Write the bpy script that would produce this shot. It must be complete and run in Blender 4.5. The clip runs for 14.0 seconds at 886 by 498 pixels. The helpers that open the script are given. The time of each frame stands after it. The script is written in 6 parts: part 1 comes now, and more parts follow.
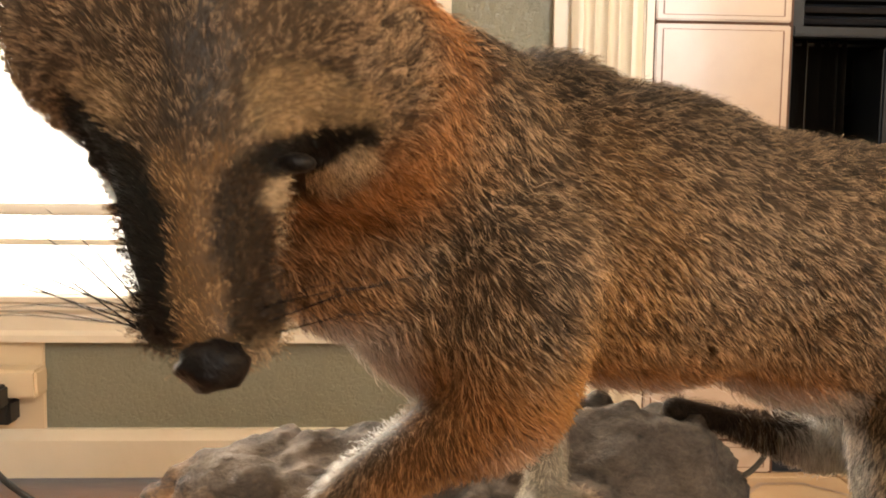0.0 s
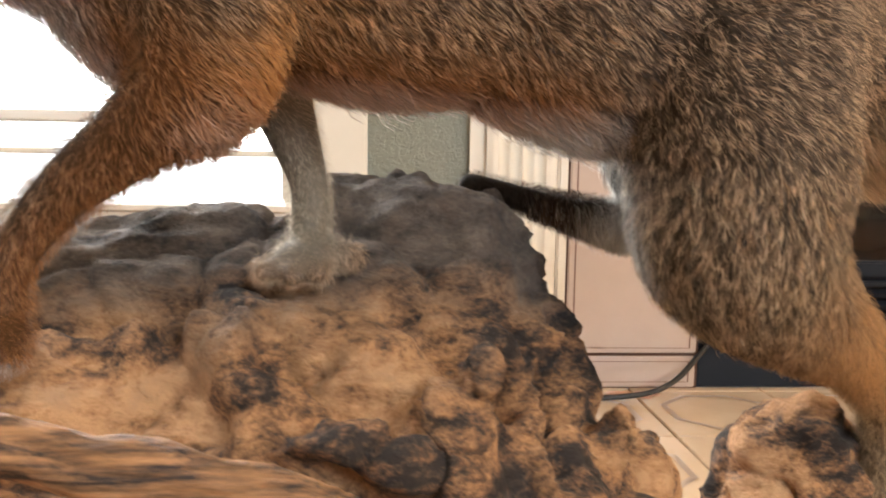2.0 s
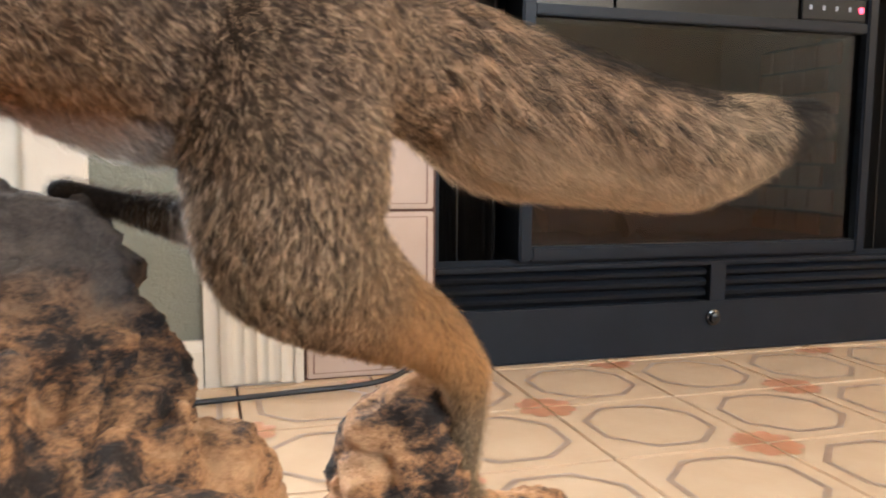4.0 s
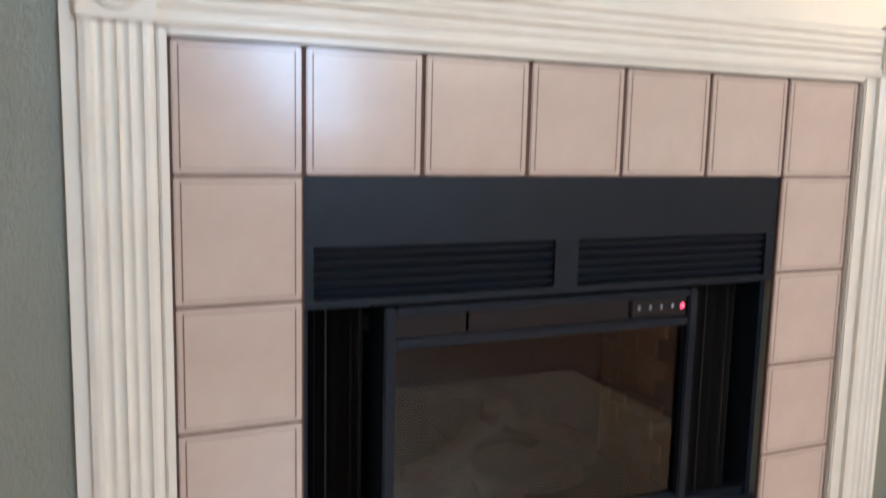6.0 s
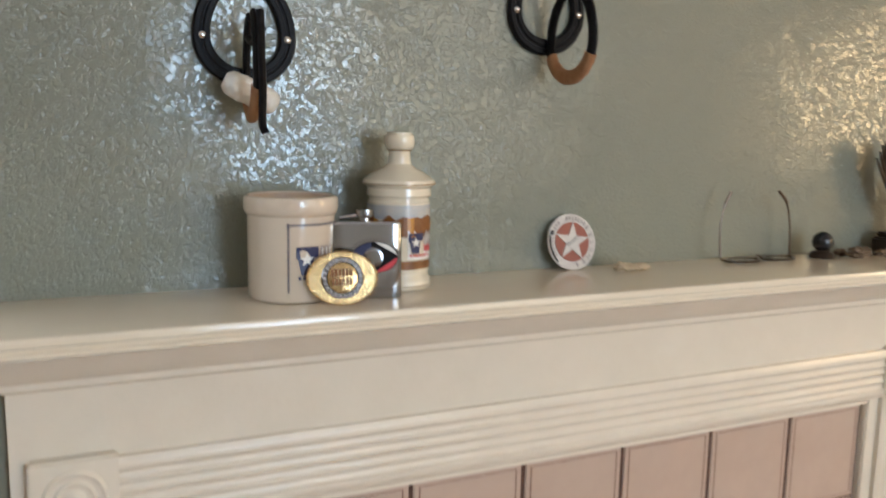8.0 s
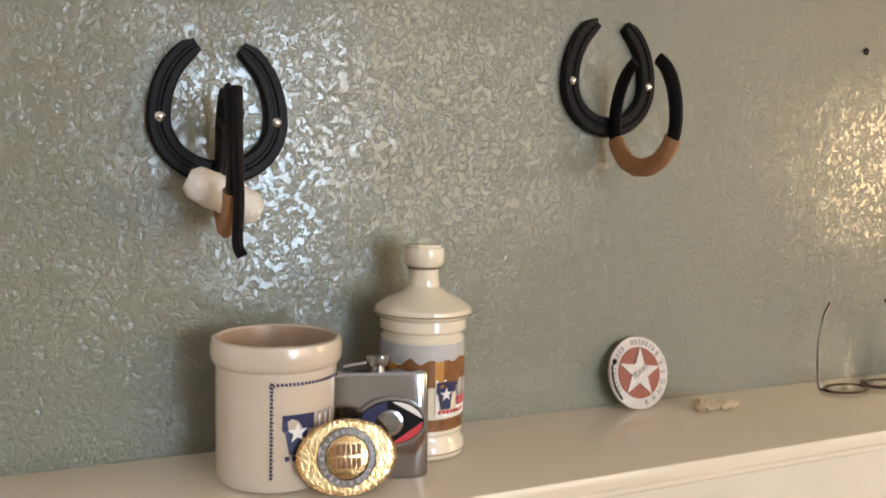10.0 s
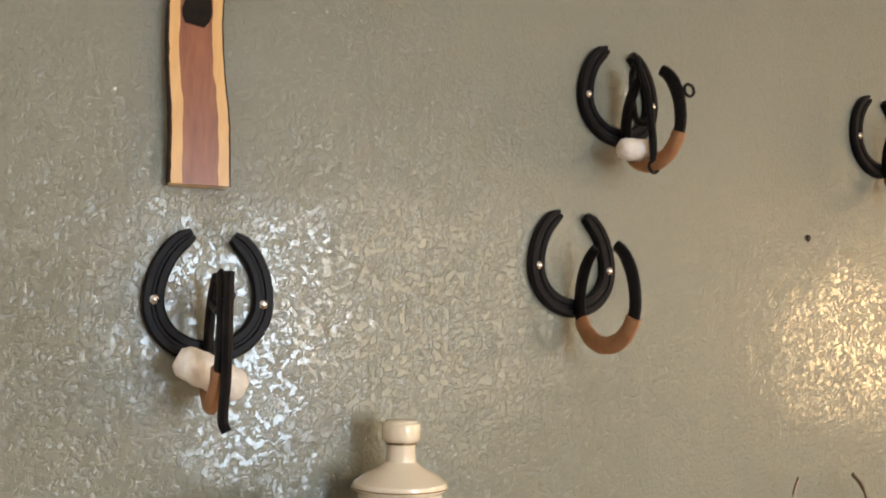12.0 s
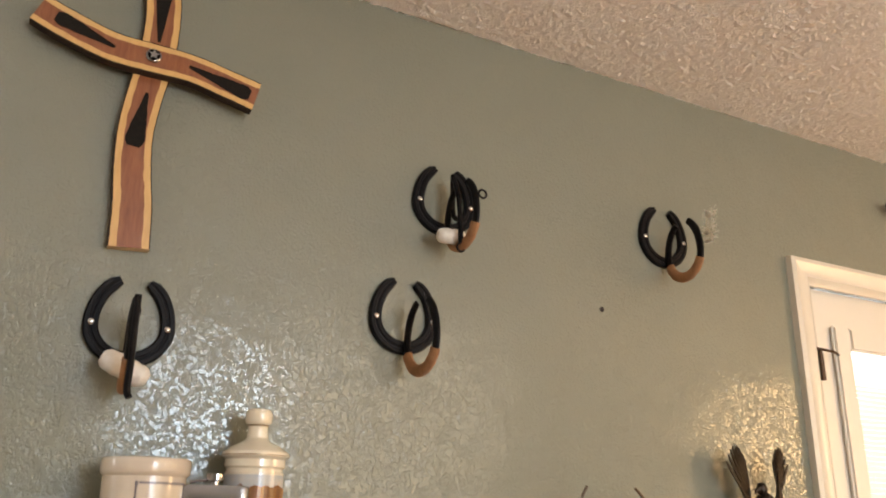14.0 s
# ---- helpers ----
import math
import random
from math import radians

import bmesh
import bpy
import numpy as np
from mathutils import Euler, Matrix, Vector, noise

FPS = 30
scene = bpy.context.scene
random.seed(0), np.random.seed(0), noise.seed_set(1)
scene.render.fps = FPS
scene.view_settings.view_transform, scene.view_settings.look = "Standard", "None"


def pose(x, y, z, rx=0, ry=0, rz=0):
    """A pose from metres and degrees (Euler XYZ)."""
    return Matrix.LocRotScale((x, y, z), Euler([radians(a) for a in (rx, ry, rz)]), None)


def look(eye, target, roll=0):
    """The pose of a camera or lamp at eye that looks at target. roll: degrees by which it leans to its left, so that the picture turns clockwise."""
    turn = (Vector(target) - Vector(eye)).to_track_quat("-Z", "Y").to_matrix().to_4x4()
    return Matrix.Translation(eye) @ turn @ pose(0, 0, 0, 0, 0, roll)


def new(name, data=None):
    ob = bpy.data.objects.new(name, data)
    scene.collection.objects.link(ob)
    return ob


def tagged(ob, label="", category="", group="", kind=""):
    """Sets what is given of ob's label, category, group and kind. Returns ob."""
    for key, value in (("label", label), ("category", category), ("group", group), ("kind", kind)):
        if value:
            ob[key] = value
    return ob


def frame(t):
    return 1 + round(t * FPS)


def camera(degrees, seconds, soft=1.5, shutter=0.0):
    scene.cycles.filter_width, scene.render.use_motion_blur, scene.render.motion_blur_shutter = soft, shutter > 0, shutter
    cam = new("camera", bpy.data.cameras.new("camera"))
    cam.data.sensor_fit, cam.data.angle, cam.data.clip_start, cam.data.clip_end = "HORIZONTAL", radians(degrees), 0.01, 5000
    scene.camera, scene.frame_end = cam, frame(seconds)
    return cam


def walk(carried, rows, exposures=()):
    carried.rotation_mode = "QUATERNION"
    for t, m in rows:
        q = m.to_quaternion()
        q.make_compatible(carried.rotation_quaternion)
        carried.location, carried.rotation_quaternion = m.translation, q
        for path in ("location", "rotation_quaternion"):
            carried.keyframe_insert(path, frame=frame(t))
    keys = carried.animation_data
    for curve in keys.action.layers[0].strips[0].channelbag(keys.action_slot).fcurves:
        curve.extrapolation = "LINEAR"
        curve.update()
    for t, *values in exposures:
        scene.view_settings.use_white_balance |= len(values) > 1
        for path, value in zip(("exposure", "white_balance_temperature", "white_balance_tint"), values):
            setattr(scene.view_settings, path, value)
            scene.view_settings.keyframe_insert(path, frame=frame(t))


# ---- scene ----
cam = camera(57.0, 14.0, soft=1.8, shutter=0.4)
PATH = [
    (0, (-0.352, -1.182, 0.44), (-0.26, 0.809, 0.265), 0.7),
    (0.5, (-0.337, -1.173, 0.419), (-0.25, 0.817, 0.246), 0.7),
    (1, (-0.314, -1.168, 0.387), (-0.218, 0.822, 0.208), 0.8),
    (1.5, (-0.286, -1.172, 0.352), (-0.177, 0.816, 0.166), 0.8),
    (2, (-0.247, -1.181, 0.331), (-0.134, 0.805, 0.121), 0.9),
    (2.5, (-0.225, -1.192, 0.317), (-0.005, 0.786, 0.125), 0.4),
    (3, (-0.2, -1.199, 0.316), (0.15, 0.761, 0.126), 0.2),
    (3.2, (-0.189, -1.201, 0.319), (0.211, 0.75, 0.131), 0.3),
    (5.3, (-0.091, -1.25, 0.56), (0.675, 0.575, 0.271), 1.1),
    (5.6, (-0.113, -1.258, 0.687), (0.689, 0.555, 0.422), 1.3),
    (6, (-0.119, -1.299, 0.937), (0.681, 0.514, 0.667), 1.3),
    (6.5, (-0.108, -1.315, 1.232), (0.698, 0.496, 0.964), 1.2),
    (7, (-0.09, -1.303, 1.45), (0.724, 0.502, 1.17), 1.2),
    (7.5, (-0.075, -1.27, 1.577), (0.746, 0.529, 1.278), 1.4),
    (8, (-0.068, -1.125, 1.626), (0.772, 0.667, 1.336), 1.2),
    (8.2, (-0.062, -1.03, 1.655), (0.791, 0.752, 1.342), 1.6),
    (10.3, (0.019, -0.83, 1.692), (0.877, 0.972, 1.568), 1.4),
    (10.5, (0.016, -0.828, 1.693), (0.887, 0.97, 1.61), 1.4),
    (11, (0.014, -0.828, 1.695), (0.895, 0.967, 1.723), 1.4),
    (11.5, (0.011, -0.844, 1.696), (0.898, 0.942, 1.843), 1.4),
    (12, (-0.007, -0.882, 1.687), (0.884, 0.889, 1.954), 1.2),
    (12.5, (0.008, -0.974, 1.675), (0.889, 0.78, 2.059), 1.1),
    (13, (0.009, -1.123, 1.643), (0.878, 0.604, 2.154), 1.1),
    (13.5, (0.022, -1.236, 1.56), (0.883, 0.465, 2.164), 0.9),
    (14, (0.026, -1.331, 1.465), (0.891, 0.36, 2.093), 1.0),
]
walk(cam, [(t, look(eye, target, roll)) for t, eye, target, roll in PATH], [(0, 0.22, 7700, 11), (1.6, 0.30, 6500, 9), (2.4, 0.34, 5750, 8), (3.2, 0.38, 5800, 8), (5.5, 0.34, 4950, 5), (6.0, -0.2, 5000, 5), (6.4, -0.85, 5050, 4), (7.0, -1.0, 5100, 3), (7.5, -0.72, 5200, 3), (8.2, -0.42, 5500, 5), (10.3, -0.15, 5800, 8), (11.5, 0.0, 6000, 9), (14, -0.22, 6400, 10)])

# ---------- light ----------
world = bpy.data.worlds.new("world")
scene.world = world
world.use_nodes = True
wn = world.node_tree.nodes
sky = wn.new("ShaderNodeTexSky")
sky.sky_type, sky.sun_disc, sky.sun_elevation, sky.sun_rotation = "NISHITA", False, radians(40), radians(60)
world.node_tree.links.new(sky.outputs[0], wn["Background"].inputs[0])
wn["Background"].inputs[1].default_value = 0.12


def lamp(name, kind, m, power, color, size=(0.5, 0.5)):
    data = bpy.data.lights.new(name, kind)
    data.energy, data.color = power, color
    if kind == "AREA":
        data.shape, data.size, data.size_y = "RECTANGLE", size[0], size[1]
    else:
        data.shadow_soft_size = size[0]
    ob = new(name, data)
    ob.matrix_world = m
    return ob


# daylight in the window beside the fireplace, in the glazed door and in the window across the room
lamp("window_daylight", "AREA", look((-1.0, 0.12, 1.1), (-1.0, -1.0, 0.9)), 44, (1.0, 0.95, 0.88), (1.2, 1.5))
lamp("door_daylight", "AREA", look((2.15, 0.10, 1.2), (2.15, -1.0, 1.1)), 3, (1.0, 0.93, 0.82), (0.5, 1.4))
lamp("far_window_daylight", "AREA", look((1.08, -4.05, 1.70), (0.60, 0.0, 1.4)), 80, (0.74, 0.87, 1.0), (0.90, 1.50))
# behind the camera: added sourceless fill across the room, warm bulb beside the door
lamp("room_fill", "POINT", pose(1.95, -3.2, 2.02), 128, (1.0, 0.80, 0.56), (0.80,))
lamp("warm_lamp_bulb", "POINT", pose(3.40, -1.62, 1.82), 70, (1.0, 0.62, 0.28), (0.34,))


# ---------- materials ----------
def mat(name, color, rough=0.5, metal=0.0, spec=0.5, dark=None, scale=20.0, amount=0.5, bump=0.0, bump_scale=80.0, detail=6.0, coat=0.0, stretch=(1, 1, 1), rough_var=0.0):
    m = bpy.data.materials.new(name)
    m.use_nodes = True
    nt = m.node_tree
    b = nt.nodes["Principled BSDF"]
    b.inputs["Base Color"].default_value = (*color, 1)
    b.inputs["Roughness"].default_value = rough
    b.inputs["Metallic"].default_value = metal
    b.inputs["Specular IOR Level"].default_value = spec
    b.inputs["Coat Weight"].default_value = coat
    co = nt.nodes.new("ShaderNodeTexCoord")
    mp = nt.nodes.new("ShaderNodeMapping")
    mp.inputs["Scale"].default_value = stretch
    nt.links.new(co.outputs["Object"], mp.inputs["Vector"])
    if dark is not None:
        n = nt.nodes.new("ShaderNodeTexNoise")
        n.inputs["Scale"].default_value, n.inputs["Detail"].default_value, n.inputs["Roughness"].default_value = scale, detail, 0.65
        nt.links.new(mp.outputs[0], n.inputs["Vector"])
        r = nt.nodes.new("ShaderNodeValToRGB")
        r.color_ramp.elements[0].position, r.color_ramp.elements[1].position = 0.5 - amount / 2, 0.5 + amount / 2
        r.color_ramp.elements[0].color, r.color_ramp.elements[1].color = (*dark, 1), (*color, 1)
        nt.links.new(n.outputs["Fac"], r.inputs["Fac"])
        nt.links.new(r.outputs["Color"], b.inputs["Base Color"])
        if rough_var:
            mr = nt.nodes.new("ShaderNodeMapRange")
            mr.inputs["To Min"].default_value, mr.inputs["To Max"].default_value = rough + rough_var, rough - rough_var
            nt.links.new(n.outputs["Fac"], mr.inputs["Value"])
            nt.links.new(mr.outputs[0], b.inputs["Roughness"])
    if bump:
        n2 = nt.nodes.new("ShaderNodeTexNoise")
        n2.inputs["Scale"].default_value, n2.inputs["Detail"].default_value = bump_scale, 4
        nt.links.new(mp.outputs[0], n2.inputs["Vector"])
        bp = nt.nodes.new("ShaderNodeBump")
        bp.inputs["Strength"].default_value, bp.inputs["Distance"].default_value = 1.0, bump
        nt.links.new(n2.outputs["Fac"], bp.inputs["Height"])
        nt.links.new(bp.outputs[0], b.inputs["Normal"])
    return m


def wall_paint():
    """Sage semi-gloss paint over a knocked-down plaster texture."""
    m = mat("sage_wall_paint", (0.232, 0.238, 0.185), rough=0.12, spec=0.6, dark=(0.205, 0.210, 0.163), scale=3.0, amount=0.8)
    nt = m.node_tree
    b = nt.nodes["Principled BSDF"]
    co = nt.nodes.new("ShaderNodeTexCoord")
    n = nt.nodes.new("ShaderNodeTexNoise")
    n.inputs["Scale"].default_value, n.inputs["Detail"].default_value, n.inputs["Roughness"].default_value, n.inputs["Distortion"].default_value = 150, 4, 0.6, 0.4
    r = nt.nodes.new("ShaderNodeValToRGB")
    r.color_ramp.elements[0].position, r.color_ramp.elements[1].position = 0.455, 0.535
    n2 = nt.nodes.new("ShaderNodeTexNoise")
    n2.inputs["Scale"].default_value, n2.inputs["Detail"].default_value = 210, 3
    n3 = nt.nodes.new("ShaderNodeTexNoise")
    n3.inputs["Scale"].default_value, n3.inputs["Detail"].default_value = 12, 3
    for q in (n, n2, n3):
        nt.links.new(co.outputs["Object"], q.inputs["Vector"])
    nt.links.new(n.outputs["Fac"], r.inputs["Fac"])
    # trowelled plateaus stay smooth, the hollows between them are stippled
    rough_hollow = nt.nodes.new("ShaderNodeMapRange")
    rough_hollow.inputs["To Min"].default_value, rough_hollow.inputs["To Max"].default_value = 1.0, 0.10
    nt.links.new(r.outputs["Color"], rough_hollow.inputs["Value"])
    bumps = []
    for source, depth in ((r.outputs["Color"], 0.00045), (n2.outputs["Fac"], 0.0016), (n3.outputs["Fac"], 0.0026)):
        bp = nt.nodes.new("ShaderNodeBump")
        bp.inputs["Strength"].default_value, bp.inputs["Distance"].default_value = 1.0, depth
        nt.links.new(source, bp.inputs["Height"])
        if bumps:
            nt.links.new(bumps[-1].outputs[0], bp.inputs["Normal"])
        bumps.append(bp)
    nt.links.new(rough_hollow.outputs[0], bumps[1].inputs["Strength"])
    nt.links.new(bumps[-1].outputs[0], b.inputs["Normal"])
    return m


def glow(name, color, strength):
    m = bpy.data.materials.new(name)
    m.use_nodes = True
    b = m.node_tree.nodes["Principled BSDF"]
    b.inputs["Base Color"].default_value = (*color, 1)
    b.inputs["Emission Color"].default_value = (*color, 1)
    b.inputs["Emission Strength"].default_value = strength
    return m


def glass(name, color=(1, 1, 1), rough=0.0):
    m = bpy.data.materials.new(name)
    m.use_nodes = True
    b = m.node_tree.nodes["Principled BSDF"]
    b.inputs["Base Color"].default_value = (*color, 1)
    b.inputs["Roughness"].default_value = rough
    b.inputs["Transmission Weight"].default_value = 1.0
    return m


PAINT = wall_paint()
TRIM = mat("cream_trim_paint", (0.76, 0.70, 0.59), 0.26, dark=(0.69, 0.63, 0.52), scale=9, amount=0.6, bump=0.0004, bump_scale=60)
CEIL = mat("popcorn_ceiling", (0.92, 0.885, 0.855), 0.95, dark=(0.86, 0.81, 0.76), scale=60, amount=0.5, bump=0.0045, bump_scale=190)
PLAIN = mat("plain_room_paint", (0.52, 0.49, 0.42), 0.7, dark=(0.38, 0.36, 0.30), scale=5, bump=0.001)
WOODFLOOR = mat("red_oak_floor", (0.26, 0.12, 0.055), 0.35, dark=(0.15, 0.065, 0.03), scale=12, stretch=(1, 8, 1), bump=0.0005)
TILE = mat("pink_glazed_tile", (0.56, 0.445, 0.365), 0.20, dark=(0.46, 0.355, 0.285), scale=7, amount=0.7, coat=0.08, bump=0.0006, bump_scale=18)
TILE_LINE = mat("brown_tile_line", (0.16, 0.08, 0.055), 0.3)
GROUT = mat("dark_brown_grout", (0.12, 0.062, 0.042), 0.9, dark=(0.07, 0.036, 0.025), scale=60, bump=0.001)
GROUT2 = mat("hearth_grout", (0.16, 0.10, 0.07), 0.9, dark=(0.10, 0.06, 0.04), scale=60, bump=0.001)
HEARTH = mat("cream_hearth_tile", (0.68, 0.51, 0.34), 0.24, dark=(0.60, 0.42, 0.26), scale=10, amount=0.7, coat=0.2, bump=0.0005, bump_scale=30)
BAND = mat("taupe_tile_band", (0.33, 0.23, 0.16), 0.3, dark=(0.40, 0.29, 0.2), scale=40)
FLOWER = mat("rust_tile_flower", (0.46, 0.19, 0.09), 0.3, dark=(0.54, 0.28, 0.16), scale=70)
BLACK = mat("black_firebox_metal", (0.010, 0.0135, 0.020), 0.40, spec=0.22, dark=(0.006, 0.008, 0.012), scale=14, bump=0.0003, bump_scale=300)
BLACKGLOSS = mat("glossy_black_plastic", (0.010, 0.011, 0.014), 0.2, dark=(0.006, 0.007, 0.009), scale=20)
MESHCLOTH = mat("black_wire_curtain", (0.012, 0.011, 0.010), 0.55, metal=0.4, dark=(0.03, 0.026, 0.022), scale=300, bump=0.0006, bump_scale=900)
FIREGLASS = glass("smoked_fire_glass", (0.16, 0.175, 0.20))
FIREBRICK = mat("fire_brick", (0.55, 0.26, 0.12), 0.9, dark=(0.34, 0.14, 0.06), scale=45, bump=0.002, bump_scale=160)
LOG = mat("charred_log", (0.14, 0.085, 0.05), 0.9, dark=(0.03, 0.02, 0.014), scale=30, stretch=(1, 5, 5), bump=0.003, bump_scale=80)
LED = glow("red_led", (1.0, 0.08, 0.14), 2.2)
PALEDOT = mat("pale_button_print", (0.30, 0.32, 0.36), 0.5)
IRON = mat("black_painted_iron", (0.006, 0.005, 0.006), 0.42, spec=0.09, dark=(0.012, 0.011, 0.011), scale=90, bump=0.0003, bump_scale=150)
LEATHER = mat("tan_suede_wrap", (0.36, 0.19, 0.085), 0.85, dark=(0.26, 0.12, 0.05), scale=60, bump=0.0006, bump_scale=400)
NAIL = mat("bright_nail_head", (0.75, 0.74, 0.72), 0.2, metal=1.0)
COTTON = mat("white_cotton", (0.78, 0.74, 0.66), 0.95, dark=(0.68, 0.63, 0.55), scale=60, bump=0.002, bump_scale=150)
HEARTWOOD = mat("red_heartwood", (0.30, 0.115, 0.045), 0.3, dark=(0.17, 0.05, 0.02), scale=14, stretch=(9, 9, 1.2), coat=0.3, bump=0.0002)
SAPWOOD = mat("yellow_sapwood", (0.66, 0.42, 0.16), 0.32, dark=(0.55, 0.32, 0.11), scale=20, stretch=(6, 6, 1), coat=0.3)
BARK = mat("dark_bark_edge", (0.045, 0.024, 0.014), 0.9, dark=(0.02, 0.011, 0.007), scale=80, bump=0.002, bump_scale=200)
CHAR = mat("burnt_black_inlay", (0.008, 0.007, 0.006), 0.8, spec=0.15, dark=(0.016, 0.012, 0.009), scale=150, bump=0.0008, bump_scale=300)
STONEWARE = mat("cream_stoneware", (0.62, 0.53, 0.42), 0.2, dark=(0.57, 0.48, 0.37), scale=12, coat=0.4)
STONE_IN = mat("stoneware_inside", (0.46, 0.34, 0.24), 0.35, dark=(0.38, 0.27, 0.18), scale=20)
PORCELAIN = mat("ivory_porcelain", (0.74, 0.67, 0.52), 0.12, dark=(0.70, 0.62, 0.47), scale=10, coat=0.5)
INK = mat("navy_print", (0.022, 0.026, 0.085), 0.35)
INKRED = mat("red_print", (0.55, 0.04, 0.05), 0.35)
INKWHITE = mat("white_print", (0.78, 0.76, 0.72), 0.35)
INKGREY = mat("grey_outline_print", (0.30, 0.27, 0.26), 0.35)
SCENE_BROWN = mat("painted_brown_scene", (0.30, 0.13, 0.04), 0.25, dark=(0.12, 0.05, 0.02), scale=60, detail=8)
SCENE_BLUE = mat("painted_sky_band", (0.34, 0.40, 0.48), 0.25, dark=(0.55, 0.50, 0.42), scale=40)
SCENE_GOLD = mat("painted_gold_scene", (0.60, 0.30, 0.05), 0.25, dark=(0.35, 0.14, 0.03), scale=50)
GOLDLINE = mat("dark_gilt_line", (0.20, 0.12, 0.04), 0.3, metal=0.6)
STEEL = mat("polished_steel", (0.36, 0.36, 0.37), 0.14, metal=1.0)
GOLD = mat("polished_gold", (0.74, 0.55, 0.28), 0.22, metal=1.0, dark=(0.36, 0.22, 0.08), scale=120, bump=0.0006, bump_scale=260)
BADGE_W = mat("worn_white_enamel", (0.62, 0.58, 0.54), 0.4, dark=(0.45, 0.41, 0.38), scale=90, bump=0.0003, bump_scale=300)
BADGE_R = mat("oxblood_enamel", (0.27, 0.065, 0.035), 0.4, dark=(0.19, 0.04, 0.022), scale=60)
WIRE = mat("dark_glasses_wire", (0.09, 0.065, 0.045), 0.3, metal=0.8)
BRONZE = mat("dark_bronze", (0.035, 0.022, 0.013), 0.38, metal=0.5, dark=(0.015, 0.009, 0.006), scale=60, bump=0.0012, bump_scale=220)
STONE = mat("mottled_brown_stone", (0.22, 0.15, 0.09), 0.8, dark=(0.07, 0.045, 0.025), scale=60, bump=0.002)
BONE = mat("dry_bone", (0.62, 0.52, 0.36), 0.7, dark=(0.40, 0.30, 0.18), scale=90, bump=0.001)
DOORWHITE = mat("white_door_paint", (0.76, 0.72, 0.64), 0.35, dark=(0.72, 0.67, 0.59), scale=6, amount=0.5)
BLINDS = mat("white_blind_slat", (0.78, 0.75, 0.68), 0.5)
BRASS = mat("aged_brass", (0.07, 0.038, 0.018), 0.45, metal=0.6)
CLEAR = glass("clear_glass")
PLASTIC = mat("almond_plastic", (0.66, 0.54, 0.38), 0.4)
RUBBER = mat("black_rubber", (0.012, 0.012, 0.012), 0.5)
OUTSIDE = glow("bright_overcast_outside", (1.0, 0.98, 0.95), 3.0)


# ---------- building helpers ----------
def place(ob, parent=None):
    if parent:
        ob.parent = parent
    return ob


def mesh_of(name, bm, mats, smooth=True):
    me = bpy.data.meshes.new(name)
    bm.normal_update()
    bm.to_mesh(me)
    bm.free()
    for q in (mats if isinstance(mats, (list, tuple)) else [mats]):
        me.materials.append(q)
    if smooth:
        me.shade_smooth()
        me.set_sharp_from_angle(angle=radians(35))
    return me


def part(name, bm, mats, parent=None, label="", smooth=True):
    ob = new(name, mesh_of(name, bm, mats, smooth))
    if parent:
        ob.parent = parent
    return tagged(ob, label)


def empty(name, m, label, category, group="", kind=""):
    ob = new(name)
    ob.empty_display_size = 0.05
    ob.matrix_world = m
    return tagged(ob, label, category, group, kind)


def box(bm, x0, x1, y0, y1, z0, z1, bevel=0.0, mi=0):
    vs = bmesh.ops.create_cube(bm, size=1.0, matrix=Matrix.Translation(((x0 + x1) / 2, (y0 + y1) / 2, (z0 + z1) / 2)) @ Matrix.Diagonal((x1 - x0, y1 - y0, z1 - z0, 1)))["verts"]
    fs = {f for v in vs for f in v.link_faces}
    for f in fs:
        f.material_index = mi
    if bevel:
        es = {e for v in vs for e in v.link_edges}
        bmesh.ops.bevel(bm, geom=list(es), offset=bevel, segments=2, affect="EDGES")
    return bm


def abox(x0, x1, y0, y1, z0, z1, bevel=0.0):
    return box(bmesh.new(), x0, x1, y0, y1, z0, z1, bevel)


def lathe(bm, profile, seg=40, m=Matrix(), mi=0):
    """A turned shape round z from (radius, height) pairs."""
    rings = []
    for r, z in profile:
        rings.append([bm.verts.new(m @ Vector((r * math.cos(2 * math.pi * k / seg), r * math.sin(2 * math.pi * k / seg), z))) for k in range(seg)])
    for a, b in zip(rings, rings[1:]):
        for k in range(seg):
            f = bm.faces.new((a[k], a[(k + 1) % seg], b[(k + 1) % seg], b[k]))
            f.material_index = mi
    for ring, flip in ((rings[0], True), (rings[-1], False)):
        f = bm.faces.new(ring[::-1] if flip else ring)
        f.material_index = mi
    return bm


def tube(bm, pts, radii, seg=10, mi=0, flat=1.0):
    """A round bar along points; flat squeezes it across."""
    pts = [Vector(p) for p in pts]
    if not isinstance(radii, (list, tuple)):
        radii = [radii] * len(pts)
    rings, prev = [], None
    for k, p in enumerate(pts):
        d = (pts[min(k + 1, len(pts) - 1)] - pts[max(k - 1, 0)]).normalized()
        u = prev - d * prev.dot(d) if prev is not None else d.orthogonal()
        u = u.normalized() if u.length > 1e-6 else d.orthogonal().normalized()
        prev = u
        w = d.cross(u)
        rings.append([bm.verts.new(p + radii[k] * (math.cos(2 * math.pi * j / seg) * u + flat * math.sin(2 * math.pi * j / seg) * w)) for j in range(seg)])
    for a, b in zip(rings, rings[1:]):
        for j in range(seg):
            f = bm.faces.new((a[j], a[(j + 1) % seg], b[(j + 1) % seg], b[j]))
            f.material_index = mi
    for ring in (rings[0][::-1], rings[-1]):
        bm.faces.new(ring).material_index = mi
    return bm


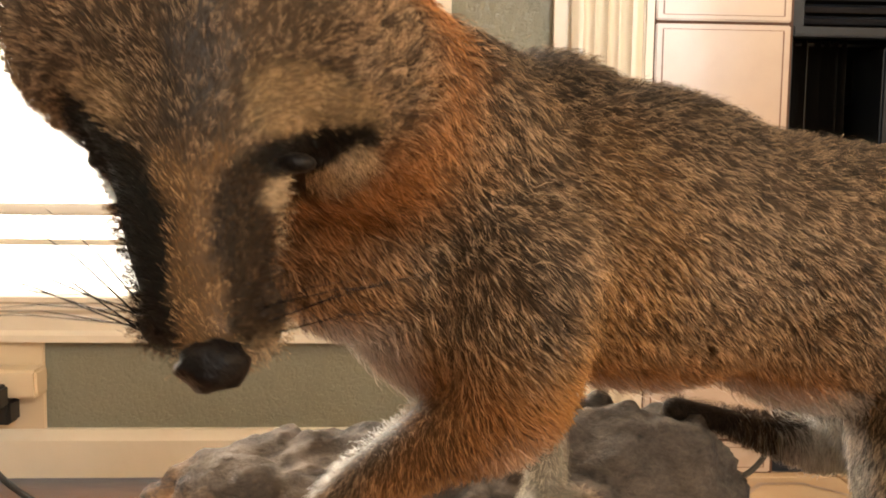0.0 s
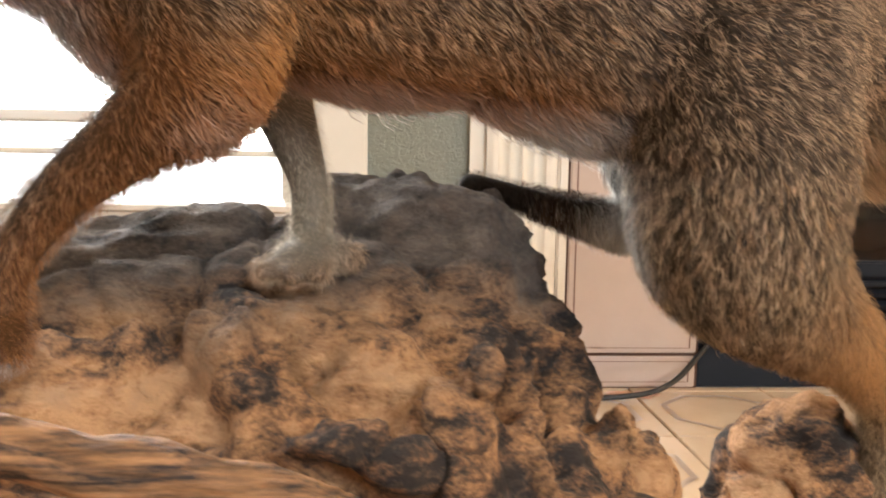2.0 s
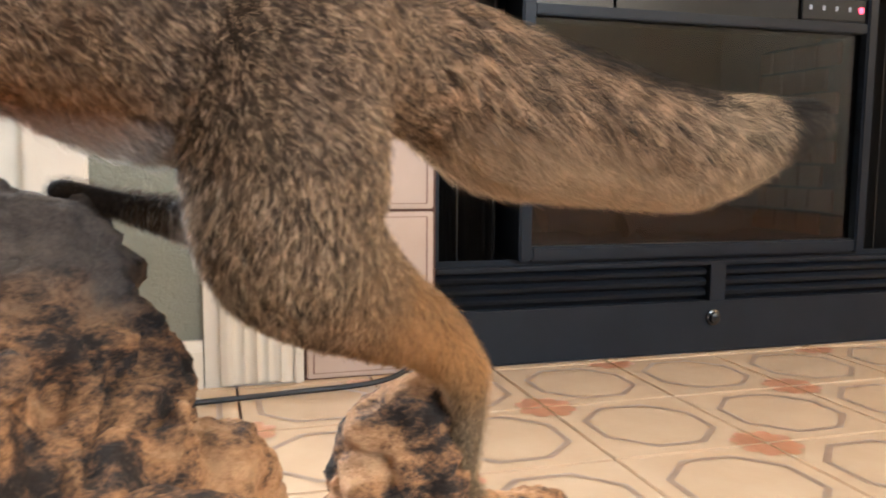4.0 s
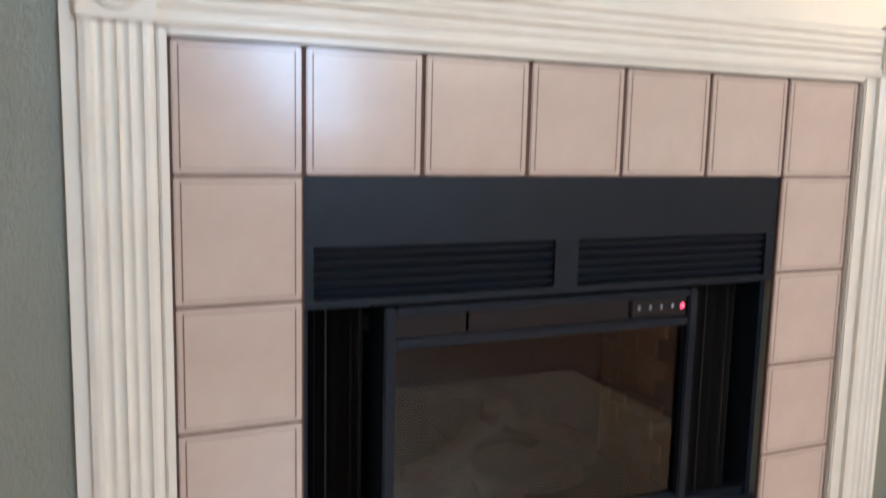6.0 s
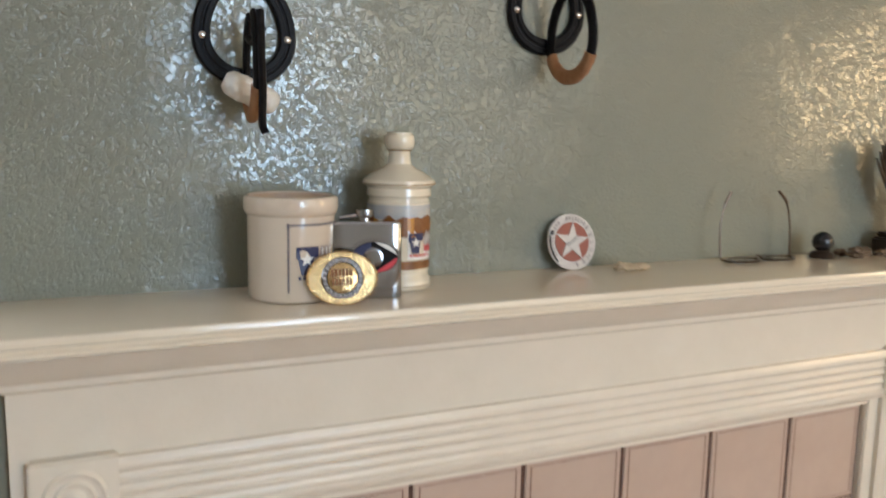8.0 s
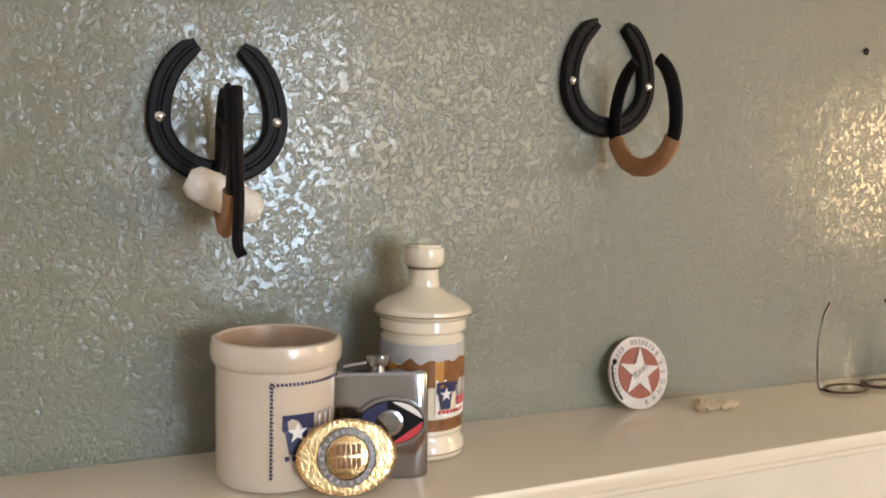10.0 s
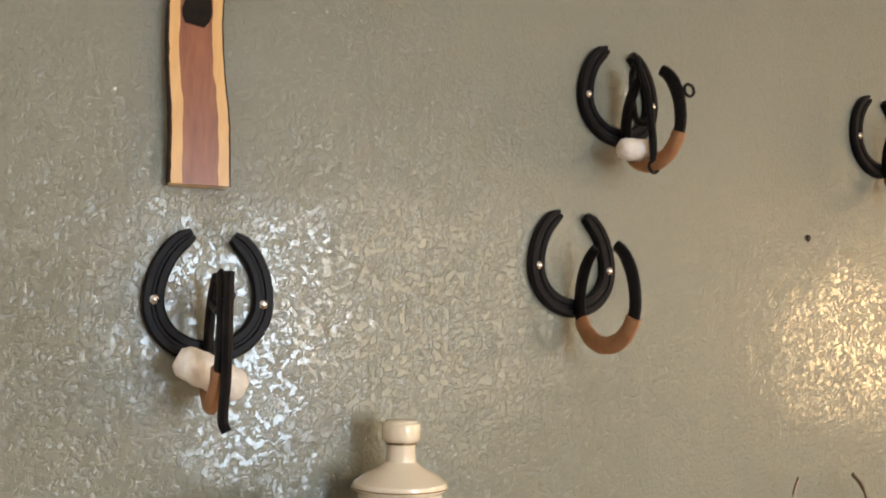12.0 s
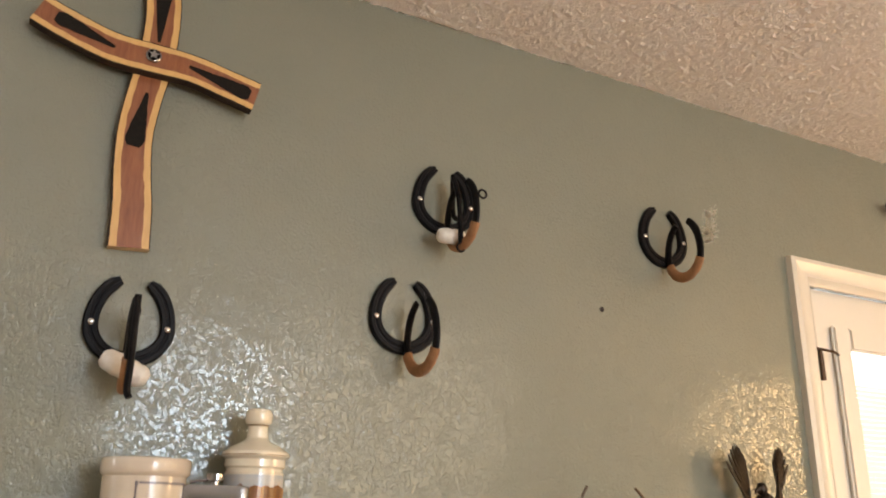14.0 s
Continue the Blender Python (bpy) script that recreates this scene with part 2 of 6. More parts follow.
def spline(pts, n=8):
    """Points of a smooth curve through the given ones."""
    P = [Vector(p) for p in pts]
    P = [2 * P[0] - P[1], *P, 2 * P[-1] - P[-2]]
    out = []
    for i in range(1, len(P) - 2):
        a, b, c, d = P[i - 1 : i + 3]
        for k in range(n):
            t = k / n
            out.append(0.5 * (2 * b + (c - a) * t + (2 * a - 5 * b + 4 * c - d) * t * t + (3 * b - a - 3 * c + d) * t**3))
    return out + [P[-2]]


def plate(bm, outline, y0, y1, mi=0):
    """A flat piece: (x, z) outline with thickness from y0 (front) to y1."""
    a = [bm.verts.new((x, y0, z)) for x, z in outline]
    b = [bm.verts.new((x, y1, z)) for x, z in outline]
    n = len(a)
    bm.faces.new(a).material_index = mi
    bm.faces.new(b[::-1]).material_index = mi
    for k in range(n):
        bm.faces.new((a[(k + 1) % n], a[k], b[k], b[(k + 1) % n])).material_index = mi
    return bm


def sweep_x(bm, profile, x0, x1, mi=0):
    """A moulding along x from a closed (y, z) profile."""
    a = [bm.verts.new((x0, y, z)) for y, z in profile]
    b = [bm.verts.new((x1, y, z)) for y, z in profile]
    n = len(a)
    for k in range(n):
        bm.faces.new((a[k], b[k], b[(k + 1) % n], a[(k + 1) % n])).material_index = mi
    bm.faces.new(a[::-1]).material_index = mi
    bm.faces.new(b).material_index = mi
    return bm


# ---------- the room ----------
WY = 0.004
wall = bmesh.new()
for x0, x1, z0, z1 in ((-2.6, -1.75, 0, 2.46), (-1.75, -0.36, 0, 0.255), (-1.75, -0.36, 1.9, 2.46), (-0.36, 0.205, 0, 2.46), (0.205, 1.23, 0.871, 2.46), (1.23, 1.735, 0, 2.46), (1.735, 2.56, 2.045, 2.46), (2.56, 3.6, 0, 2.46)):
    box(wall, x0, x1, WY, 0.16, z0, z1)
tagged(part("wall_north", wall, PAINT, smooth=False), "sage green textured plaster wall with the fireplace", "wall", kind="structure")
tagged(part("wall_south", abox(-2.6, 3.6, -4.2, -4.1, 0, 2.46), PLAIN), "plain painted wall across the room", "wall", kind="structure")
tagged(part("wall_west", abox(-2.7, -2.6, -4.2, 0.16, 0, 2.46), PLAIN), "plain painted side wall", "wall", kind="structure")
tagged(part("wall_east", abox(3.6, 3.7, -4.2, 0.16, 0, 2.46), PLAIN), "plain painted side wall", "wall", kind="structure")
tagged(part("floor", abox(-2.6, 3.6, -4.1, 0.16, -0.1, -0.014), WOODFLOOR), "reddish wooden floor", "floor", kind="structure")

cb = bmesh.new()
nx, ny = 480, 200
rows_v = [[cb.verts.new((0.1 + 2.6 * i / nx, -1.0 + (1.0 + WY) * j / ny, 2.4598 - 0.0042 * max(0.0, noise.fractal((i * 0.62, j * 0.57, 0.3), 1.0, 2.0, 2) + 0.25))) for j in range(ny + 1)] for i in range(nx + 1)]
for i in range(nx):
    for j in range(ny):
        cb.faces.new((rows_v[i][j], rows_v[i][j + 1], rows_v[i + 1][j + 1], rows_v[i + 1][j]))
box(cb, -2.6, 3.6, -4.1, 0.16, 2.4605, 2.52)
tagged(part("ceiling", cb, CEIL), "beige popcorn textured ceiling", "ceiling", kind="structure")

bb = bmesh.new()
sweep_x(bb, [(WY, 0), (-0.012, 0), (-0.012, 0.055), (-0.007, 0.062), (-0.005, 0.070), (WY, 0.070)], -2.6, -0.146)
tagged(part("baseboard", bb, TRIM), "cream painted wooden baseboard", "baseboard", kind="structure")
bb = bmesh.new()
sweep_x(bb, [(WY, 0), (-0.012, 0), (-0.012, 0.055), (-0.007, 0.062), (-0.005, 0.070), (WY, 0.070)], 1.585, 1.665)
tagged(part("baseboard", bb, TRIM), "cream painted wooden baseboard", "baseboard", kind="structure")

# window beside the fireplace
win = empty("window_1", pose(0, 0, 0), "cream framed window full of bright daylight", "window", kind="structure")
part("casing", box(box(abox(-0.37, -0.29, -0.016, WY, 0.271, 1.97, 0.004), -1.82, -1.74, -0.016, WY, 0.271, 1.97, 0.004), -1.739, -0.371, -0.016, WY, 1.89, 1.97, 0.004), TRIM, win)
sb = bmesh.new()
sweep_x(sb, [(0.07, 0.256), (-0.020, 0.256), (-0.027, 0.259), (-0.027, 0.266), (-0.020, 0.270), (0.07, 0.270)], -1.82, -0.272)
part("window_sill", sb, TRIM, win)
sb = bmesh.new()
sweep_x(sb, [(WY, 0.256), (-0.020, 0.256), (-0.020, 0.247), (-0.012, 0.240), (-0.011, 0.216), (-0.018, 0.210), (-0.018, 0.200), (WY, 0.200)], -1.82, -0.29)
part("apron", sb, TRIM, win)
part("sash", box(box(box(abox(-1.74, -0.371, 0.02, 0.05, 1.84, 1.89, 0.004), -0.415, -0.371, 0.021, 0.05, 0.270, 1.839, 0.003), -1.739, -1.69, 0.021, 0.05, 0.270, 1.839, 0.003), -1.69, -0.416, 0.022, 0.05, 0.335, 0.344, 0.002), TRIM, win)
part("blind_rail", abox(-1.685, -0.420, -0.002, 0.014, 0.379, 0.397, 0.004), BLINDS, win, "bottom rail of a raised blind")
pane = part("pane", abox(-1.69, -0.416, 0.034, 0.037, 0.270, 1.84), CLEAR, win)
pane.visible_shadow = False
tagged(part("backdrop", abox(-3.2, 4.2, 1.2, 1.25, -0.5, 3.2), OUTSIDE), "bright overexposed daylight outside", "backdrop", kind="structure")

# glazed door with blinds, on the same wall
door = empty("door_1", pose(0, 0, 0), "closed white door with a blind behind its glass", "door", kind="structure")
prof = [(0.0, 0.0), (0.0, 0.018), (0.012, 0.022), (0.030, 0.016), (0.048, 0.020), (0.058, 0.012), (0.066, 0.010), (0.066, 0.0)]
cs = bmesh.new()
for side in (0, 1):
    a, b2 = [], []
    for u, d in prof:
        x = 1.668 + u if not side else 2.627 - u
        a.append(cs.verts.new((x, WY - d, 0)))
        b2.append(cs.verts.new((x, WY - d, 2.10 - u)))
    for k in range(len(prof) - 1):
        cs.faces.new((a[k], a[k + 1], b2[k + 1], b2[k]))
a = [cs.verts.new((1.668 + u, WY - d, 2.10 - u)) for u, d in prof]
b2 = [cs.verts.new((2.627 - u, WY - d, 2.10 - u)) for u, d in prof]
for k in range(len(prof) - 1):
    cs.faces.new((a[k], b2[k], b2[k + 1], a[k + 1]))
part("casing", cs, TRIM, door)
db = bmesh.new()
for x0, x1, z0, z1 in ((1.742, 1.86, 0.012, 2.035), (2.435, 2.553, 0.012, 2.035), (1.86, 2.435, 1.93, 2.035), (1.86, 2.435, 0.012, 0.28)):
    box(db, x0, x1, 0.02, 0.06, z0, z1)
part("door_leaf", db, DOORWHITE, door)
part("glass_frame", box(box(box(abox(1.815, 1.875, 0.004, 0.02, 0.24, 1.945, 0.006), 2.42, 2.48, 0.004, 0.02, 0.24, 1.945, 0.006), 1.876, 2.419, 0.004, 0.02, 1.885, 1.945, 0.006), 1.876, 2.419, 0.004, 0.02, 0.24, 0.30, 0.006), DOORWHITE, door)
part("pane", abox(1.875, 2.42, 0.026, 0.03, 0.30, 1.885), CLEAR, door).visible_shadow = False
slat = bmesh.new()
box(slat, 1.876, 2.419, -0.0065, 0.0065, -0.0004, 0.0004)
slat_me = mesh_of("slat", slat, BLINDS, False)
for k in range(122):
    s = new("slat", slat_me)
    s.parent = door
    s.matrix_basis = pose(0, 0.045, 0.31 + 0.0129 * k, 76, 0, 0)
hg = bmesh.new()
tube(hg, [(1.730, -0.014, 1.795), (1.730, -0.014, 1.868)], 0.0055, 10)
box(hg, 1.728, 1.752, -0.006, -0.002, 1.798, 1.865, 0.001)
hinge = part("hinge", hg, BRASS, door, "aged brass hinge")
part("hook", tube(bmesh.new(), spline([(1.715, -0.012, 1.872), (1.74, -0.022, 1.868), (1.775, -0.02, 1.866), (1.80, -0.010, 1.864)]), 0.0035, 8), BRASS, hinge)

# ---------- fireplace ----------
P = 0.205
fire = empty("fireplace", pose(0, 0, 0), "tiled fireplace with a black electric insert and cream mantel", "fireplace")
fire["kind"] = "structure"
mantel = empty("mantelpiece", pose(0, 0, 0), "cream painted wooden mantelpiece with fluted pilasters", "mantelpiece")
# grout bed behind the tiles, round the opening
for x0, x1, z0, z1 in ((0, P, 0, 5.25 * P), (6 * P, 7 * P, 0, 5.25 * P), (P, 6 * P, 4.25 * P, 5.25 * P)):
    part("grout", abox(x0, x1, -0.0032, 0.0038, z0, z1), GROUT, fire)

# mantel back board, body edges at x = -0.144 and 1.579
XL, XR = -0.144, 1.579
for x0, x1, z0, z1 in ((XL, -0.001, 0, 1.31), (7 * P + 0.001, XR, 0, 1.31), (-0.001, 7 * P + 0.001, 5.25 * P + 0.002, 1.31)):
    part("board", abox(x0, x1, -0.010, WY, z0, z1), TRIM, mantel)


def fluted(bm, w, length, along_x, base):
    """A reeded casing strip: profile over its width w, run over its length."""
    n = 44
    prof = []
    for k in range(n + 1):
        u = k / n
        edge = min(u, 1 - u)
        d = 0.014 if edge > 0.09 else 0.010 + 0.004 * edge / 0.09
        if 0.16 < u < 0.84:
            s = (u - 0.16) / 0.68 * 4
            d = 0.014 - 0.0062 * abs(math.sin(math.pi * s)) ** 0.7
        prof.append((u * w, d))
    a, b2 = [], []
    for u, d in [(0, 0)] + prof + [(w, 0)]:
        if along_x:
            a.append(bm.verts.new((base[0], base[1] - d, base[2] + u)))
            b2.append(bm.verts.new((base[0] + length, base[1] - d, base[2] + u)))
        else:
            a.append(bm.verts.new((base[0] + u, base[1] - d, base[2])))
            b2.append(bm.verts.new((base[0] + u, base[1] - d, base[2] + length)))
    for k in range(len(a) - 1):
        bm.faces.new((a[k], a[k + 1], b2[k + 1], b2[k]))
    bmesh.ops.recalc_face_normals(bm, faces=bm.faces)
    return bm


part("pilaster", fluted(bmesh.new(), 0.102, 1.088, False, (-0.121, -0.010, 0.006)), TRIM, mantel)
part("pilaster", fluted(bmesh.new(), 0.102, 1.088, False, (1.480, -0.010, 0.006)), TRIM, mantel)
part("header", fluted(bmesh.new(), 0.102, 1.499, True, (-0.018, -0.010, 1.088)), TRIM, mantel)
for x0 in (-0.124, 1.478):
    rb = bmesh.new()
    box(rb, x0, x0 + 0.108, -0.030, -0.010, 1.092, 1.198, 0.003)
    lathe(rb, [(0.040, -0.001), (0.040, 0.002), (0.036, 0.005), (0.031, 0.002), (0.027, 0.002), (0.023, 0.005), (0.018, 0.002), (0.014, 0.002), (0.009, 0.0055), (0.003, 0.007)], 36, Matrix.Translation((x0 + 0.054, -0.030, 1.145)) @ Matrix.Rotation(radians(90), 4, "X"))
    part("corner_block", rb, TRIM, mantel, "square block with turned rings")
# inner moulding round the tiles
ib = bmesh.new()
box(ib, -0.017, -0.002, -0.019, -0.010, 0.0, 1.088, 0.003)
box(ib, 7 * P + 0.002, 7 * P + 0.017, -0.019, -0.010, 0.0, 1.088, 0.003)
box(ib, -0.001, 7 * P + 0.001, -0.019, -0.010, 1.077, 1.089, 0.003)
part("inner_moulding", ib, TRIM, mantel)

# crown moulding with returned ends, then the shelf
prof = [(0.010, 1.286), (0.014, 1.289), (0.017, 1.292), (0.017, 1.300), (0.023, 1.304), (0.030, 1.309), (0.040, 1.318), (0.051, 1.331), (0.062, 1.346), (0.070, 1.357), (0.078, 1.363), (0.082, 1.366), (0.082, 1.374), (0.096, 1.378), (0.100, 1.380)]
crown = bmesh.new()
loops = []
for d, z in prof:
    e = d - 0.010
    loops.append([crown.verts.new(p) for p in ((XL - e, WY, z), (XL - e, -d, z), (XR + e, -d, z), (XR + e, WY, z))])
for a, b2 in zip(loops, loops[1:]):
    for k in range(3):
        crown.faces.new((a[k], a[k + 1], b2[k + 1], b2[k]))
part("crown_moulding", crown, TRIM, mantel)
sh = bmesh.new()
loops = []
for e, z in ((0.086, 1.3765), (0.108, 1.3770), (0.1125, 1.3795), (0.1125, 1.384), (0.110, 1.386), (0.110, 1.390), (0.1145, 1.392), (0.115, 1.397), (0.1125, 1.4015), (0.106, 1.403)):
    loops.append([sh.verts.new(p) for p in ((XL - e, WY - 0.001, z), (XL - e, -e - 0.085, z), (XR + e, -e - 0.085, z), (XR + e, WY - 0.001, z))])
for a, b2 in zip(loops, loops[1:]):
    for k in range(3):
        sh.faces.new((a[k], a[k + 1], b2[k + 1], b2[k]))
sh.faces.new(loops[-1])
sh.faces.new(loops[0][::-1])
bmesh.ops.recalc_face_normals(sh, faces=sh.faces)
SHELF = mat("glossy_cream_shelf", (0.74, 0.66, 0.52), 0.12, dark=(0.70, 0.62, 0.48), scale=6, amount=0.6, coat=0.3)
part("shelf", sh, [SHELF], mantel, "glossy cream shelf")
SZ = 1.403

sw = empty("light_switch", pose(1.631, WY, 1.259), "cream light switch plate between mantel and door", "switch")
part("cover_plate", abox(-0.034, 0.034, -0.005, 0.0, -0.052, 0.052, 0.002), TRIM, sw)
part("toggle", abox(-0.005, 0.005, -0.014, -0.005, -0.010, 0.010, 0.002), TRIM, sw)
# electric insert in the firebox
ins = empty("electric_insert", pose(0, 0, 0), "black electric fireplace insert with glass front and mesh curtains", "fireplace insert")
fb = bmesh.new()
box(fb, P, 6 * P, 0.36, 0.38, 0, 4.25 * P)
box(fb, P, P + 0.012, 0.02, 0.36, 0, 4.25 * P)
box(fb, 6 * P - 0.012, 6 * P, 0.02, 0.36, 0, 4.25 * P)
box(fb, P + 0.012, 6 * P - 0.012, 0.03, 0.36, 4.25 * P - 0.015, 4.25 * P)
part("firebox", fb, BLACK, ins)
ub = bmesh.new()
X0, X1 = P + 0.001, 6 * P - 0.001
box(ub, X0, X1, 0.0, 0.012, 0.752, 4.25 * P - 0.001, 0.0015)
box(ub, X0, 0.222, 0.0, 0.012, 0.664, 0.752)
box(ub, 0.684, 0.735, -0.001, 0.012, 0.664, 0.752)
box(ub, 1.204, X1, 0.0, 0.012, 0.664, 0.752)
part("lintel", abox(X0, X1, -0.004, 0.02, 0.650, 0.664, 0.002), BLACK, ins)
part("upper_back", abox(X0, X1, 0.03, 0.036, 0.66, 0.76), BLACK, ins)
part("upper_panel", ub, BLACK, ins)
lv = mesh_of("louvre", abox(-0.231, 0.231, -0.003, 0.011, -0.0045, 0.0045, 0.0012), BLACK)
for cx, w in ((0.453, 1.0), (0.9695, 1.013)):
    for k in range(5):
        s = new("louvre", lv)
        s.parent = ins
        s.matrix_basis = pose(cx, 0.008, 0.674 + 0.0172 * k, 28, 0, 0) @ Matrix.Diagonal((w, 1, 1, 1))
# lower louvres and access panel
part("lower_panel", box(box(abox(X0, X1, 0.0, 0.012, 0.001, 0.092, 0.0015), X0, X1, -0.003, 0.012, 0.155, 0.163, 0.002), 0.705, 0.735, -0.001, 0.012, 0.092, 0.155), BLACK, ins)
part("lower_back", abox(X0, X1, 0.03, 0.036, 0.08, 0.17), BLACK, ins)
for cx, w in ((0.455, 1.06), (0.980, 1.06)):
    for k in range(3):
        s = new("louvre", lv)
        s.parent = ins
        s.matrix_basis = pose(cx, 0.006, 0.105 + 0.0185 * k, 28, 0, 0) @ Matrix.Diagonal((w, 1, 1, 1))
part("latch_knob", lathe(bmesh.new(), [(0.014, 0), (0.014, 0.004), (0.010, 0.006), (0.009, 0.010), (0.006, 0.012)], 24, Matrix.Translation((0.712, 0.0, 0.062)) @ Matrix.Rotation(radians(90), 4, "X")), BLACKGLOSS, ins)
# wire mesh curtains gathered at both sides
for x0, x1 in ((0.212, 0.335), (1.045, 1.205)):
    cu = bmesh.new()
    n = 70
    pts = []
    for k in range(n + 1):
        u = k / n
        pts.append((x0 + (x1 - x0) * u, 0.075 + 0.016 * math.sin(u * 46 + 1.3 * math.sin(u * 9)) + 0.004 * math.sin(u * 113)))
    lo = [cu.verts.new((x, y, 0.165)) for x, y in pts]
    hi = [cu.verts.new((x, y + 0.002, 0.655)) for x, y in pts]
    for k in range(n):
        cu.faces.new((lo[k], lo[k + 1], hi[k + 1], hi[k]))
    part("mesh_curtain", cu, MESHCLOTH, ins, "gathered black wire mesh curtain")
part("curtain_rod", tube(bmesh.new(), [(0.21, 0.075, 0.652), (1.225, 0.075, 0.652)], 0.004, 8), BLACK, ins)
# glazed heater box
IX0, IX1, IZ0, IZ1 = 0.352, 1.042, 0.168, 0.640
fr = bmesh.new()
box(fr, IX0, IX0 + 0.022, 0.012, 0.10, IZ0, IZ1, 0.003)
box(fr, IX1 - 0.022, IX1, 0.012, 0.10, IZ0, IZ1, 0.003)
box(fr, IX0 + 0.022, IX1 - 0.022, 0.012, 0.10, IZ1 - 0.016, IZ1, 0.003)
box(fr, IX0 + 0.022, IX1 - 0.022, 0.012, 0.10, IZ0, IZ0 + 0.024, 0.003)
box(fr, IX0 + 0.022, IX1 - 0.022, 0.014, 0.09, 0.564, 0.582, 0.002)
box(fr, IX0 + 0.022, IX1 - 0.022, 0.045, 0.09, 0.582, 0.624)
part("frame", fr, BLACK, ins)
st = bmesh.new()
box(st, IX0 + 0.023, 0.513, 0.022, 0.045, 0.583, 0.623)
box(st, 0.519, 0.874, 0.022, 0.045, 0.583, 0.623)
part("control_strip", st, BLACKGLOSS, ins)
cp = part("button_panel", abox(0.879, IX1 - 0.024, 0.018, 0.045, 0.584, 0.623, 0.002), BLACKGLOSS, ins)
for k in range(4):
    part("button_mark", abox(0.894 + 0.028 * k, 0.899 + 0.028 * k, 0.0165, 0.019, 0.601, 0.609), PALEDOT, cp)
part("red_light", abox(1.000, 1.011, 0.0145, 0.019, 0.599, 0.610, 0.002), LED, cp)
hb = bmesh.new()
box(hb, IX0 + 0.02, IX1 - 0.02, 0.30, 0.31, IZ0, 0.565)
box(hb, IX0 + 0.02, IX1 - 0.02, 0.10, 0.30, IZ0 - 0.005, IZ0 + 0.02)
box(hb, IX0 + 0.015, IX0 + 0.02, 0.10, 0.30, IZ0, 0.565)
box(hb, IX1 - 0.02, IX1 - 0.015, 0.10, 0.30, IZ0, 0.565)
part("heater_back", hb, BLACK, ins)
part("fire_glass", abox(IX0 + 0.022, IX1 - 0.022, 0.030, 0.034, IZ0 + 0.024, 0.564), FIREGLASS, ins).visible_shadow = False
brick = mesh_of("brick", abox(-0.004, 0.004, -0.030, 0.030, -0.021, 0.021, 0.002), FIREBRICK)
for side, bx in ((0, IX1 - 0.026), (1, IX0 + 0.026)):
    for r in range(8):
        for c in range(4):
            s = new("brick", brick)
            s.parent = ins
            s.matrix_basis = pose(bx, 0.135 + 0.064 * c - (0.032 if r % 2 else 0), 0.212 + 0.0465 * r)
logs = empty("log_set", pose(0, 0, 0), "charred imitation logs behind the glass", "fake logs")
for p0, p1, r in (((0.47, 0.20, 0.23), (0.90, 0.17, 0.25), 0.042), ((0.52, 0.16, 0.26), (0.72, 0.24, 0.345), 0.030), ((0.88, 0.16, 0.27), (0.66, 0.24, 0.35), 0.028), ((0.60, 0.13, 0.215), (0.84, 0.12, 0.22), 0.026)):
    lb = bmesh.new()
    p0, p1 = Vector(p0), Vector(p1)
    ps = [p0.lerp(p1, k / 9) + Vector((0, 0, 0.008 * math.sin(k * 1.7))) for k in range(10)]
    tube(lb, ps, [r * (0.9 + 0.16 * math.sin(k * 2.3 + r * 90)) for k in range(10)], 12)
    part("log", lb, LOG, logs)

# ---------- things on the wall ----------
def arc_shoe(w, h):
    """Centre line of a horseshoe, open at the top: (x, z), with the widest part at z = 0."""
    pts = []
    for k in range(33):
        a = radians(-248 + 316 * k / 32)
        r = 1.0
        x, z = (w / 2) * math.cos(a), math.sin(a)
        z *= h * 0.41 if z < 0 else h * 0.60
        pts.append((x, z))
    return pts[::-1]


def bar(bm, centre, half, y0, y1, mi=0, slab=True):
    """A flat bent bar along an (x, z) line, with rounded ends."""
    n = len(centre)
    out, inn = [], []
    for k, (x, z) in enumerate(centre):
        a, b2 = centre[max(k - 1, 0)], centre[min(k + 1, n - 1)]
        d = Vector((b2[0] - a[0], b2[1] - a[1])).normalized()
        nrm = Vector((d.y, -d.x))
        u = min(k, n - 1 - k) / (n - 1) * 2
        wd = half * (0.62 + 0.38 * min(1, (u / 0.08) ** 0.5)) * (0.9 + 0.16 * u)
        out.append((x + nrm.x * wd, z + nrm.y * wd))
        inn.append((x - nrm.x * wd, z - nrm.y * wd))
    rings = []
    for (ax, az), (bx, bz) in zip(out, inn):
        mx, mz = (ax + bx) / 2, (az + bz) / 2
        t = y1 - y0
        q = lambda f, y: bm.verts.new((mx + (ax - mx) * f, y, mz + (az - mz) * f))
        rings.append([q(1, y1), q(1, y0 + 0.25 * t), q(0.8, y0), q(0.25, y0), q(0.12, y0 + 0.2 * t), q(-0.12, y0 + 0.2 * t), q(-0.25, y0), q(-0.8, y0), q(-1, y0 + 0.25 * t), q(-1, y1)])
    m = len(rings[0])
    for a, b2 in zip(rings, rings[1:]):
        for j in range(m):
            bm.faces.new((a[j], a[(j + 1) % m], b2[(j + 1) % m], b2[j])).material_index = mi
    bm.faces.new(rings[0][::-1]).material_index = mi
    bm.faces.new(rings[-1]).material_index = mi
    bmesh.ops.recalc_face_normals(bm, faces=bm.faces)
    return bm


